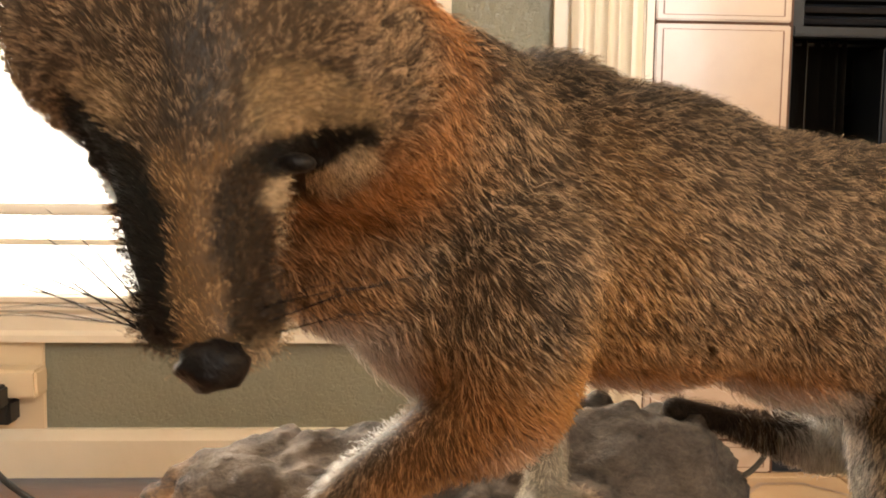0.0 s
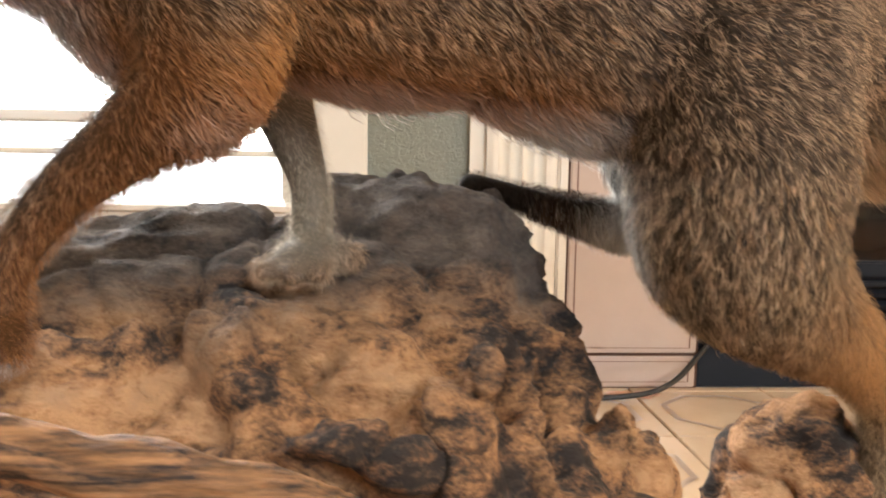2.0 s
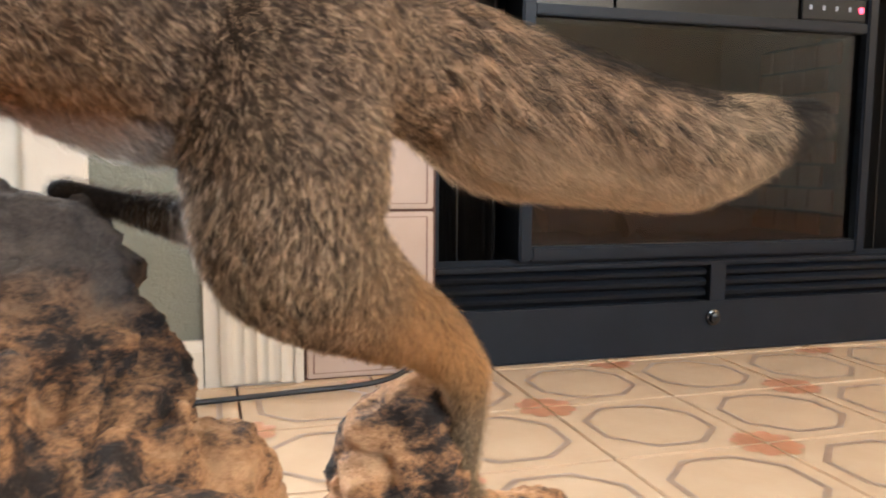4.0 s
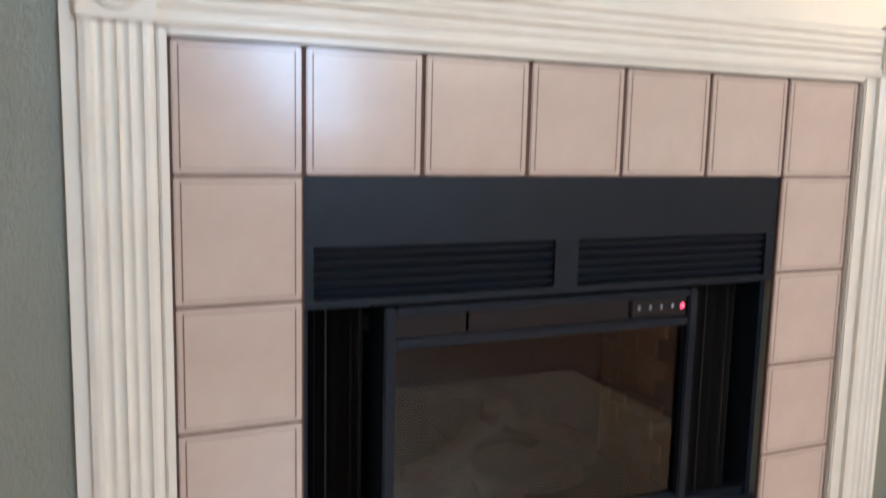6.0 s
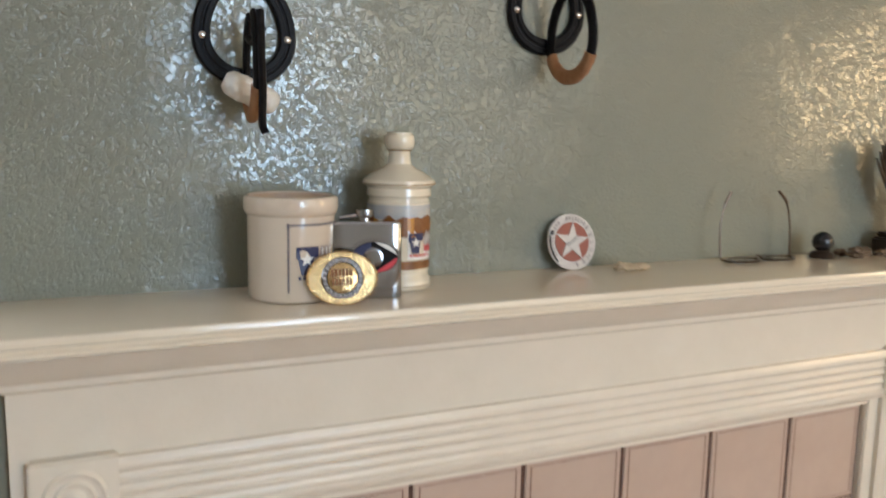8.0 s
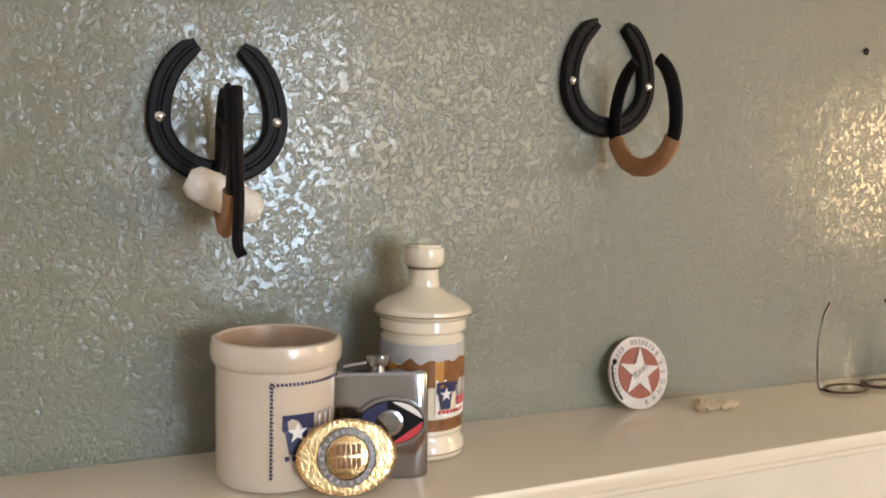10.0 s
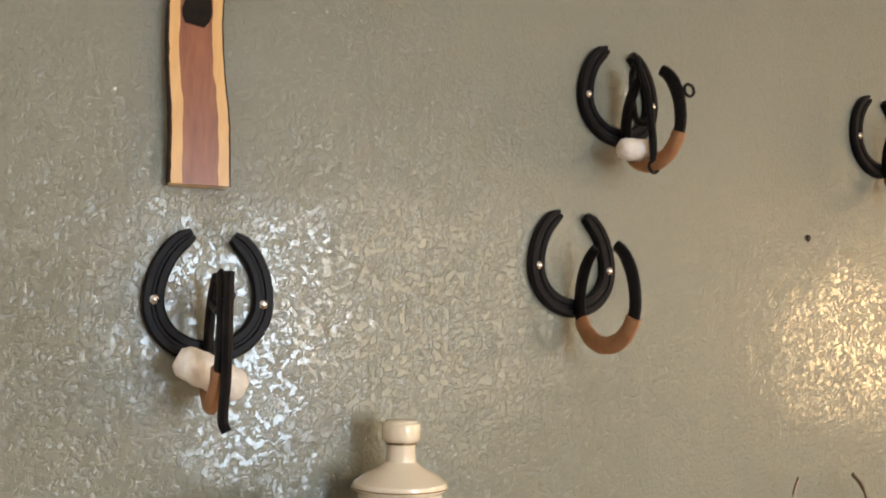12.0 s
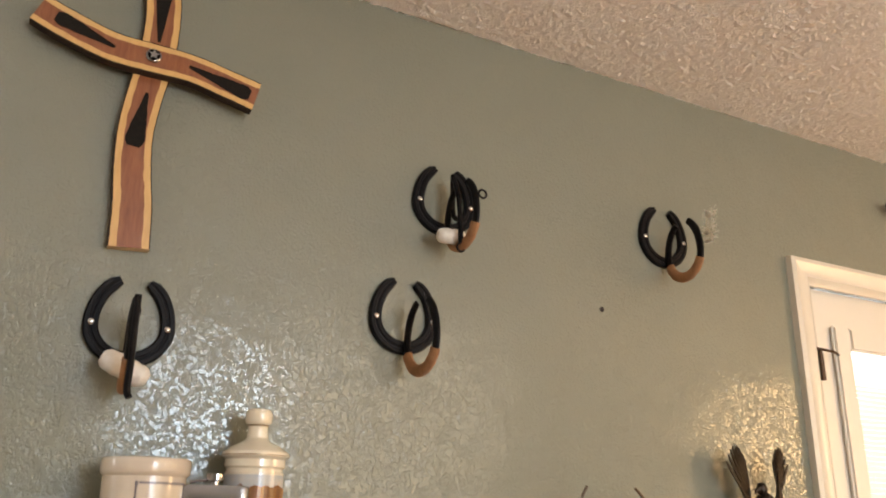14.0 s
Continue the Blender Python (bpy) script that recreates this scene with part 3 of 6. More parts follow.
def shoe_hook(cx, cz, label, turn=0.0):
    """Coat hook of two horseshoes: one flat on the wall, one standing out from it with its bend wrapped in suede."""
    hook = empty("horseshoe_hook", pose(cx, WY, cz), label, "wall hook", "horseshoe hooks on the wall")
    c = arc_shoe(0.114, 0.128)
    part("wall_shoe", bar(bmesh.new(), c, 0.0115, -0.012, -0.001), IRON, hook)
    for s in (-1, 1):
        part("nail", lathe(bmesh.new(), [(0.005, 0), (0.005, 0.0015), (0.003, 0.0035), (0.001, 0.004)], 12, Matrix.Translation((s * 0.056, -0.0115, 0.0)) @ Matrix.Rotation(radians(90), 4, "X")), NAIL, hook)
    sx = []
    for x, z in arc_shoe(0.098, 0.128):
        sx.append((x - 0.068, z - 0.049))
    tw = Matrix.Rotation(radians(turn), 4, "Z")
    P3 = [Vector((0.0, y, z)) for y, z in sx]
    n = len(P3)
    f = bmesh.new()
    tube(f, P3, [0.0095 * (0.8 + 0.2 * min(1, min(k, n - 1 - k) / 3)) for k in range(n)], 10)
    for v in f.verts:
        v.co = tw @ Vector((v.co.x * 0.55, v.co.y, v.co.z))
    part("front_shoe", f, IRON, hook)
    wr = tube(bmesh.new(), P3[9:24], [0.0112 + 0.0005 * math.sin(k * 2.4) for k in range(15)], 12)
    for v in wr.verts:
        v.co = tw @ Vector((v.co.x * 0.66, v.co.y, v.co.z))
    part("suede_wrap", wr, LEATHER, hook, "tan suede wrap")
    return hook


LBL = "black horseshoe wall hook with tan suede"
hk1 = shoe_hook(0.161, 1.741, LBL + ", with a white cotton roll", -4)
hk2 = shoe_hook(0.628, 1.809, LBL, 6)
hk3 = shoe_hook(0.707, 2.050, LBL + ", with a black iron spur", 5)
hk4 = shoe_hook(1.266, 2.072, LBL + ", with a white feather tuft", 0)


def lump(bm, c, r, seed, amp=0.15, sub=3):
    vs = bmesh.ops.create_icosphere(bm, subdivisions=sub, radius=1.0)["verts"]
    for v in vs:
        d = v.co.normalized()
        s = 1 + amp * noise.noise(d * 2.2 + Vector((seed, 0, 0)))
        v.co = Vector((c[0] + d.x * r[0] * s, c[1] + d.y * r[1] * s, c[2] + d.z * r[2] * s))
    return bm


def roll(name, p0, p1, r, label, category):
    b = bmesh.new()
    p0, p1 = Vector(p0), Vector(p1)
    n = 12
    tube(b, [p0.lerp(p1, k / n) for k in range(n + 1)], [r * (0.55 + 0.45 * min(1.0, min(k, n - k) / 1.5)) * (1 + 0.05 * math.sin(k * 1.9)) for k in range(n + 1)], 16)
    ob = part(name, b, COTTON)
    return tagged(ob, label, category)


roll("cotton_roll", (0.124, -0.050, 1.683), (0.190, -0.058, 1.652), 0.0170, "white cotton roll held in a horseshoe hook", "cotton roll")
roll("cotton_roll", (0.672, -0.046, 1.968), (0.726, -0.05, 1.970), 0.0150, "white cotton roll held in a horseshoe hook", "cotton roll")
sp = empty("spur", pose(0.161, 0, 1.741), "black iron spur hung in a horseshoe hook", "spur")
part("shank", tube(bmesh.new(), spline([(-0.006, -0.122, 0.022), (-0.006, -0.126, -0.03), (-0.004, -0.122, -0.075), (-0.004, -0.118, -0.112), (0.000, -0.120, -0.124)]), [0.0050] * 33, 8), IRON, sp)
part("band", tube(bmesh.new(), spline([(-0.004, -0.122, 0.0), (-0.003, -0.075, -0.012), (-0.002, -0.035, -0.004)]), 0.0052, 8), IRON, sp)
sp = empty("spur", pose(0.707, 0, 2.050), "black iron spur with rings hung in a horseshoe hook", "spur")
part("shank", tube(bmesh.new(), spline([(-0.004, -0.045, 0.045), (0.0, -0.060, 0.0), (0.0, -0.070, -0.06), (0.0, -0.072, -0.100)]), 0.0052, 8), IRON, sp)
part("band", tube(bmesh.new(), spline([(-0.004, -0.045, 0.045), (0.008, -0.022, 0.03), (0.006, -0.03, -0.03), (0.001, -0.066, -0.05)]), 0.005, 8), IRON, sp)
for px, py, pz in ((0.0, -0.072, -0.108), (0.020, -0.118, -0.014)):
    part("ring", tube(bmesh.new(), [(px + 0.008 * math.cos(a), py, pz + 0.008 * math.sin(a)) for a in [k * math.pi / 8 for k in range(17)]], 0.0022, 6), IRON, sp)
ft = bmesh.new()
rng = random.Random(4)
for k in range(260):
    t = rng.random()
    a = rng.uniform(0, 6.28)
    o = Vector((0.030 + 0.010 * t, -0.118 + rng.uniform(-0.012, 0.012), -0.035 + 0.075 * t))
    d = Vector((math.cos(a), rng.uniform(-1, 1), math.sin(a) + 0.8)).normalized() * rng.uniform(0.008, 0.02)
    w = d.orthogonal().normalized() * 0.0014
    ft.faces.new([ft.verts.new(o - w), ft.verts.new(o + w), ft.verts.new(o + d)])
fe = part("feather_tuft", ft, COTTON)
fe.location = (1.258, 0, 2.072)
tagged(fe, "white downy feather tuft caught in a horseshoe hook", "feather")

# dark handle of something hung above the door
hd = part("hanging_handle", tube(bmesh.new(), spline([(2.065, -0.03, 2.305), (2.10, -0.03, 2.303), (2.2, -0.03, 2.29)]), [0.004] + [0.013] * 16, 10), BRONZE)
tagged(hd, "dark ribbed handle hung above the door", "handle")
tagged(part("wall_speck", lump(bmesh.new(), (1.087, 0.002, 1.889), (0.006, 0.004, 0.006), 3, sub=1), BRONZE), "small dark nail stub in the wall", "nail")

# wooden cross with live edges
cross = empty("wall_cross", pose(0.0, WY, 0.0), "wooden wall cross with pale live edges and burnt inlays", "cross")


def live_board(pts, widths, y0, y1, name):
    """A board along (x, z) points: bark edge, sapwood strips and a heartwood strip, each with thickness."""
    C = [Vector((x, z)) for x, z, *_ in [(p.x, p.y) for p in [v.to_2d() for v in spline([(x, z, 0) for x, z in pts], 8)]]]
    n = len(C)
    W = [float(v) for v in np.interp(np.linspace(0, 1, n), np.linspace(0, 1, len(widths)), widths)]
    edges = {q: [] for q in (-1.06, -1.0, -0.62, 0.62, 1.0, 1.06)}
    for k in range(n):
        d = (C[min(k + 1, n - 1)] - C[max(k - 1, 0)]).normalized()
        nr = Vector((-d.y, d.x))
        for q in edges:
            wob = 1 + (0.10 * noise.noise((k * 0.5, q * 3, pts[0][0] * 9)) if abs(q) == 0.62 else 0.04 * noise.noise((k * 0.8, q * 2, 3)))
            edges[q].append(C[k] + nr * W[k] * 0.5 * q * wob)
    bm = bmesh.new()
    lines = [edges[q] for q in (-1.06, -1.0, -0.62, 0.62, 1.0, 1.06)]
    front = [[bm.verts.new((p.x, y0, p.y)) for p in line] for line in lines]
    back = [[bm.verts.new((p.x, y1, p.y)) for p in line] for line in (lines[0], lines[-1])]
    for c, mi in enumerate((2, 1, 0, 1, 2)):
        for k in range(n - 1):
            bm.faces.new((front[c][k], front[c][k + 1], front[c + 1][k + 1], front[c + 1][k])).material_index = mi
    for k in range(n - 1):
        for edge, rear in ((front[0], back[0]), (front[-1], back[1])):
            bm.faces.new((edge[k], edge[k + 1], rear[k + 1], rear[k])).material_index = 2
        bm.faces.new((back[0][k], back[0][k + 1], back[1][k + 1], back[1][k])).material_index = 2
    for k in (0, n - 1):
        bm.faces.new([row[k] for row in front] + [back[1][k], back[0][k]]).material_index = 1
    bmesh.ops.recalc_face_normals(bm, faces=bm.faces)
    return part(name, bm, [HEARTWOOD, SAPWOOD, BARK], cross)


live_board([(0.142, 1.863), (0.138, 1.935), (0.131, 1.99), (0.127, 2.06), (0.133, 2.13), (0.143, 2.20), (0.145, 2.28), (0.138, 2.36), (0.137, 2.41)], [0.060, 0.058, 0.056, 0.054, 0.055, 0.056, 0.056, 0.058, 0.06], -0.020, -0.001, "upright")
live_board([(-0.045, 2.232), (0.0, 2.215), (0.07, 2.195), (0.135, 2.192), (0.20, 2.190), (0.26, 2.178), (0.314, 2.166)], [0.050, 0.052, 0.052, 0.052, 0.050, 0.052, 0.054], -0.040, -0.0205, "crosspiece")


def inlay(p0, p1, w0, w1, y, seed):
    bm = bmesh.new()
    p0, p1 = Vector(p0), Vector(p1)
    d = (p1 - p0).normalized()
    nr = Vector((-d.y, d.x))
    L, R = [], []
    for k in range(15):
        u = k / 14
        w = (w0 + (w1 - w0) * u) * (1 + 0.15 * noise.noise((seed, u * 6, 0)))
        if u < 0.1:
            w *= 0.55 + 4.5 * u
        c = p0.lerp(p1, u)
        L.append(c + nr * w / 2)
        R.append(c - nr * w / 2 * (1 + 0.1 * noise.noise((seed + 5, u * 7, 0))))
    plate(bm, [(p.x, p.y) for p in L + R[::-1]], y, y + 0.003)
    bmesh.ops.recalc_face_normals(bm, faces=bm.faces)
    return part("burnt_inlay", bm, CHAR, cross, "burnt black inlay")


inlay((-0.018, 2.224), (0.075, 2.194), 0.030, 0.005, -0.0412, 1)
inlay((0.302, 2.166), (0.195, 2.192), 0.032, 0.005, -0.0412, 2)
inlay((0.126, 2.035), (0.136, 2.135), 0.036, 0.005, -0.0212, 3)
inlay((0.140, 2.36), (0.143, 2.235), 0.036, 0.005, -0.0212, 4)
con = part("concho", lathe(bmesh.new(), [(0.0125, 0), (0.0125, 0.002), (0.010, 0.004), (0.004, 0.0045)], 28, Matrix.Translation((0.136, -0.0405, 2.195)) @ Matrix.Rotation(radians(90), 4, "X")), STEEL, cross, "silver star concho")


def star(r0, r1, cx, cz, turn=0.0):
    return [(cx + (r0 if k % 2 == 0 else r1) * math.sin(turn + k * math.pi / 5), cz + (r0 if k % 2 == 0 else r1) * math.cos(turn + k * math.pi / 5)) for k in range(10)]


part("star", plate(plate(bmesh.new(), star(0.0105, 0.0105, 0.136, 2.195), -0.0454, -0.0447), star(0.0105, 0.0042, 0.136, 2.195), -0.0470, -0.0457, 1), [IRON, STEEL], con)

# ---------- things on the mantel shelf ----------
def curved_mark(bm, cx, cy, r, pts, mi=0, lift=0.0006):
    """A flat printed shape bent round an upright cylinder: (arc length, z) points, arc 0 facing -y."""
    poly = []
    for k in range(len(pts)):
        a, b2 = pts[k], pts[(k + 1) % len(pts)]
        for j in range(4):
            poly.append((a[0] + (b2[0] - a[0]) * j / 4, a[1] + (b2[1] - a[1]) * j / 4))
    vs = [bm.verts.new((cx + (r + lift) * math.sin(s / r), cy - (r + lift) * math.cos(s / r), z)) for s, z in poly]
    f = bm.faces.new(vs)
    f.material_index = mi
    return bm


def flag_mark(thing, cx, cy, r, s0, z0, w, h, colour=True):
    """Navy block letter shape with a white star, and outlined bars beside it, as a plain printed emblem."""
    b = bmesh.new()
    curved_mark(b, cx, cy, r, [(s0, z0 + h * 0.55), (s0 + w * 0.08, z0), (s0 + w * 0.36, z0), (s0 + w * 0.42, z0 + h * 0.6), (s0 + w * 0.55, z0 + h * 0.62), (s0 + w * 0.55, z0 + h), (s0 - w * 0.05, z0 + h), (s0 - w * 0.05, z0 + h * 0.6)], 0)
    part("printed_emblem", b, INK, thing, smooth=False)
    b = bmesh.new()
    vs = [(s0 + w * 0.22 + x, z0 + h * 0.55 + z) for x, z in star(h * 0.27, h * 0.11, 0, 0)]
    curved_mark(b, cx, cy, r, vs, 0, 0.0012)
    part("printed_star", b, INKWHITE, thing, smooth=False)
    b = bmesh.new()
    for k in range(3):
        s = s0 + w * (0.60 + 0.15 * k)
        curved_mark(b, cx, cy, r, [(s, z0 + h * 0.45), (s + w * 0.11, z0 + h * 0.45), (s + w * 0.13, z0 + h), (s + w * 0.02, z0 + h)], 1, 0.0008)
        curved_mark(b, cx, cy, r, [(s, z0 + h * 0.08), (s + w * 0.11, z0 + h * 0.08), (s + w * 0.11, z0 + h * 0.42), (s, z0 + h * 0.42)], 2 if colour else 0, 0.0008)
        curved_mark(b, cx, cy, r, [(s + w * 0.03, z0 + h * 0.53), (s + w * 0.09, z0 + h * 0.53), (s + w * 0.10, z0 + h * 0.93), (s + w * 0.045, z0 + h * 0.93)], 3, 0.0013)
    part("printed_bars", b, [INK, INKGREY, INKRED, INKWHITE], thing, smooth=False)
    b = bmesh.new()
    for k in range(8):
        s = s0 + w * 0.12 * k
        curved_mark(b, cx, cy, r, [(s, z0 - h * 0.16), (s + w * 0.08, z0 - h * 0.16), (s + w * 0.08, z0 - h * 0.04), (s, z0 - h * 0.04)])
    part("printed_caption", b, INKRED if colour else INK, thing, smooth=False)


CX, CY, CR = 0.201, -0.083, 0.0564
crock = empty("stoneware_crock", pose(0, 0, 0), "cream stoneware crock with navy print, on the mantel shelf", "crock")
cb2 = lathe(bmesh.new(), [(0.052, 0.0), (0.057, 0.003), (0.0595, 0.010), (0.0600, 0.10), (0.0600, 0.116), (0.0635, 0.119), (0.0650, 0.124), (0.0650, 0.136), (0.0635, 0.141), (0.060, 0.142), (0.0575, 0.140), (0.0562, 0.134), (0.0560, 0.02), (0.001, 0.016)], 64, Matrix.Translation((CX, CY, SZ)) @ Matrix.Diagonal((0.94, 0.94, 0.955, 1)))
for f in cb2.faces:
    c = f.calc_center_median()
    if (c.xy - Vector((CX, CY))).length < 0.0541 and c.z > SZ + 0.014:
        f.material_index = 1
part("body", cb2, [STONEWARE, STONE_IN], crock)
flag_mark(crock, CX, CY, CR, -0.006, SZ + 0.038, 0.050, 0.036, False)
b = bmesh.new()
rng = random.Random(3)
for k in range(26):
    z = SZ + 0.016 + 0.0034 * k
    curved_mark(b, CX, CY, CR, [(-0.019, z), (-0.0165 + 0.001 * (k % 2), z + 0.0004), (-0.0172, z + 0.0026), (-0.0195, z + 0.0022)])
for k in range(20):
    s = -0.014 + 0.0036 * k
    curved_mark(b, CX, CY, CR, [(s, SZ + 0.1005), (s + 0.0027, SZ + 0.1000), (s + 0.0025, SZ + 0.1028), (s + 0.0004, SZ + 0.1032)])
for a in range(6):
    curved_mark(b, CX, CY, CR, [(-0.0175 + 0.004 * math.cos(a), SZ + 0.1 + 0.004 * math.sin(a)), (-0.0175 + 0.0015 * math.cos(a + 0.6), SZ + 0.1 + 0.0015 * math.sin(a + 0.6)), (-0.0175 + 0.0015 * math.cos(a - 0.6), SZ + 0.1 + 0.0015 * math.sin(a - 0.6))])
part("printed_border", b, INK, crock, smooth=False)

BX, BY, BR = 0.361, -0.060, 0.0443
dec = empty("porcelain_decanter", pose(0, 0, 0), "ivory porcelain decanter with painted bands and stopper", "decanter")
T = Matrix.Translation((BX, BY, SZ)) @ Matrix.Diagonal((1.08, 1.08, 1.02, 1))
part("body", lathe(bmesh.new(), [(0.036, 0), (0.0430, 0.002), (0.0440, 0.008), (0.0425, 0.015), (0.0395, 0.020), (0.0395, 0.024), (0.0410, 0.026), (0.0410, 0.120), (0.0395, 0.122), (0.0395, 0.126), (0.0425, 0.129), (0.0420, 0.139), (0.0470, 0.143), (0.0478, 0.146), (0.0465, 0.150), (0.036, 0.158), (0.022, 0.165), (0.0155, 0.171), (0.0140, 0.186), (0.0155, 0.190)], 56, T), PORCELAIN, dec)
part("stopper", lathe(bmesh.new(), [(0.0155, 0.1905), (0.0175, 0.192), (0.0195, 0.196), (0.0195, 0.207), (0.0185, 0.210), (0.0165, 0.211), (0.0165, 0.213), (0.014, 0.214), (0.002, 0.2145)], 40, T), PORCELAIN, dec)
for r, z, h in ((0.0479, 0.1443, 0.0012), (0.0160, 0.1885, 0.0014), (0.0440, 0.0065, 0.001)):
    part("gilt_line", lathe(bmesh.new(), [(r - 0.003, z), (r + 0.0003, z), (r + 0.0003, z + h), (r - 0.003, z + h)], 56, T), GOLDLINE, dec)
part("painted_sky", lathe(bmesh.new(), [(0.039, 0.098), (0.0414, 0.098), (0.0414, 0.117), (0.039, 0.117)], 56, T), SCENE_BLUE, dec)
sb = bmesh.new()
for k in range(56):
    a0, a1 = 2 * math.pi * k / 56, 2 * math.pi * (k + 1) / 56
    h0, h1 = (0.102 + 0.010 * noise.noise((3 * math.cos(a), 3 * math.sin(a), 0)) for a in (a0, a1))
    r = BR + 0.0007
    f = sb.faces.new([sb.verts.new((BX + r * math.cos(a), BY + r * math.sin(a), SZ + z)) for a, z in ((a0, 0.076), (a1, 0.076), (a1, h1), (a0, h0))])
    f.material_index = 1 if noise.noise((k * 0.4, 1, 2)) > 0.15 else 0
part("painted_scene", sb, [SCENE_BROWN, SCENE_GOLD], dec)
part("painted_band", lathe(bmesh.new(), [(0.039, 0.030), (0.0415, 0.030), (0.0415, 0.042), (0.039, 0.042)], 56, T), SCENE_BROWN, dec)
part("label_field", curved_mark(bmesh.new(), BX, BY, BR, [(-0.004, 0.045 + SZ), (0.040, 0.045 + SZ), (0.040, 0.082 + SZ), (-0.004, 0.084 + SZ)], 0, 0.0009), INKWHITE, dec, smooth=False)
flag_mark(dec, BX, BY, BR + 0.0006, -0.001, SZ + 0.053, 0.040, 0.028)

# hip flask
fk = empty("hip_flask", pose(0.290, -0.120, SZ, -4, 0, -14) @ Matrix.Diagonal((1.12, 1, 1.06, 1)), "polished steel hip flask with an oval emblem", "flask")
fbm = bmesh.new()
outl = []
for k in range(32):
    a = 2 * math.pi * k / 32
    outl.append((0.0430 * math.copysign(abs(math.cos(a)) ** 0.45, math.cos(a)), 0.011 * math.copysign(abs(math.sin(a)) ** 0.8, math.sin(a))))
rings = []
for s, z in ((0.94, 0), (1, 0.002), (1, 0.092), (0.97, 0.0945), (0.90, 0.0955)):
    rings.append([fbm.verts.new((x * s, y * s - 0.004 * (x / 0.043) ** 2, z)) for x, y in outl])
for a, b2 in zip(rings, rings[1:]):
    for k in range(32):
        fbm.faces.new((a[k], a[(k + 1) % 32], b2[(k + 1) % 32], b2[k]))
fbm.faces.new(rings[-1])
fbm.faces.new(rings[0][::-1])
part("body", fbm, STEEL, fk)
part("cap", lathe(bmesh.new(), [(0.006, 0.095), (0.006, 0.100), (0.0105, 0.101), (0.0110, 0.103), (0.0110, 0.110), (0.009, 0.111), (0.002, 0.1115)], 30), STEEL, fk)
part("cap_hinge", tube(bmesh.new(), [(-0.004, -0.001, 0.104), (-0.030, -0.002, 0.0995)], 0.0028, 8), STEEL, fk)
em = bmesh.new()
ov = lambda rx, rz, n=40: [(0.010 + rx * math.cos(2 * math.pi * k / n), 0.052 + rz * math.sin(2 * math.pi * k / n)) for k in range(n)]
plate(em, ov(0.0300, 0.0220), -0.0175, -0.010, 0)
plate(em, ov(0.0272, 0.0195), -0.0185, -0.0176, 1)
part("emblem", em, [STEEL, IRON], fk, "oval emblem in navy, white and red")
em = bmesh.new()
plate(em, [(p[0], p[1]) for p in ov(0.0262, 0.0185) if p[0] < 0.006], -0.0193, -0.0187, 0)
plate(em, [(p[0], p[1]) for p in ov(0.0262, 0.0185) if p[0] >= 0.006 and p[1] > 0.052], -0.0193, -0.0187, 1)
plate(em, [(p[0], p[1]) for p in ov(0.0262, 0.0185) if p[0] >= 0.006 and p[1] <= 0.052], -0.0193, -0.0187, 2)
bmesh.ops.recalc_face_normals(em, faces=em.faces)
part("emblem_field", em, [INK, INKWHITE, INKRED], fk, smooth=False)
part("seal", lathe(bmesh.new(), [(0.0115, 0), (0.0115, 0.001), (0.009, 0.0016), (0.0085, 0.0010), (0.002, 0.0014)], 30, Matrix.Translation((0.008, -0.0194, 0.052)) @ Matrix.Rotation(radians(90), 4, "X")), STEEL, fk)

# belt buckle leaning on the flask
bk = empty("belt_buckle", pose(0.247, -0.158, SZ + 0.001, -12, 0, -10), "oval gold and silver belt buckle leaning on the flask", "belt buckle")
bb2 = bmesh.new()
oval = lambda rx, rz, n=56: [(rx * math.cos(2 * math.pi * k / n), 0.034 + rz * math.sin(2 * math.pi * k / n)) for k in range(n)]
plate(bb2, oval(0.0450, 0.0335), -0.004, 0.0)
bmesh.ops.recalc_face_normals(bb2, faces=bb2.faces)
part("plate", bb2, GOLD, bk)
rope = bmesh.new()
for k in range(64):
    a = 2 * math.pi * k / 64
    lump(rope, (0.0440 * math.cos(a), -0.0035, 0.034 + 0.0325 * math.sin(a)), (0.0021, 0.0021, 0.0021), k, 0.0, 1)
part("rope_edge", rope, GOLD, bk)
part("silver_ring", lathe(bmesh.new(), [(0.0265, 0.0), (0.0265, 0.002), (0.0255, 0.003), (0.0200, 0.003), (0.0195, 0.002), (0.0195, 0.0)], 48, Matrix.Translation((0, -0.004, 0.034)) @ Matrix.Rotation(radians(90), 4, "X")), STEEL, bk, "silver ring with worn marks")
part("medallion", lathe(bmesh.new(), [(0.0192, 0.0), (0.0192, 0.002), (0.0180, 0.0025), (0.002, 0.0028)], 40, Matrix.Translation((0, -0.004, 0.034)) @ Matrix.Rotation(radians(90), 4, "X")), GOLD, bk)
mk = bmesh.new()
for k in range(6):
    box(mk, -0.0145 + 0.0047 * k, -0.0112 + 0.0047 * k, -0.0078, -0.0066, 0.036, 0.0455)
    box(mk, -0.0135 + 0.0045 * k, -0.0105 + 0.0045 * k, -0.0078, -0.0066, 0.0245, 0.0335)
part("raised_marks", mk, SCENE_BROWN, bk)
mk = bmesh.new()
for k in range(22):
    a = 2 * math.pi * k / 22
    q = Matrix.Translation((0, 0, 0.034)) @ Matrix.Rotation(a, 4, "Y") @ Matrix.Translation((0.0228, -0.0073, 0))
    bmesh.ops.create_cube(mk, size=1.0, matrix=q @ Matrix.Diagonal((0.0034, 0.0006, 0.0024, 1)))
part("ring_marks", mk, INKGREY, bk)

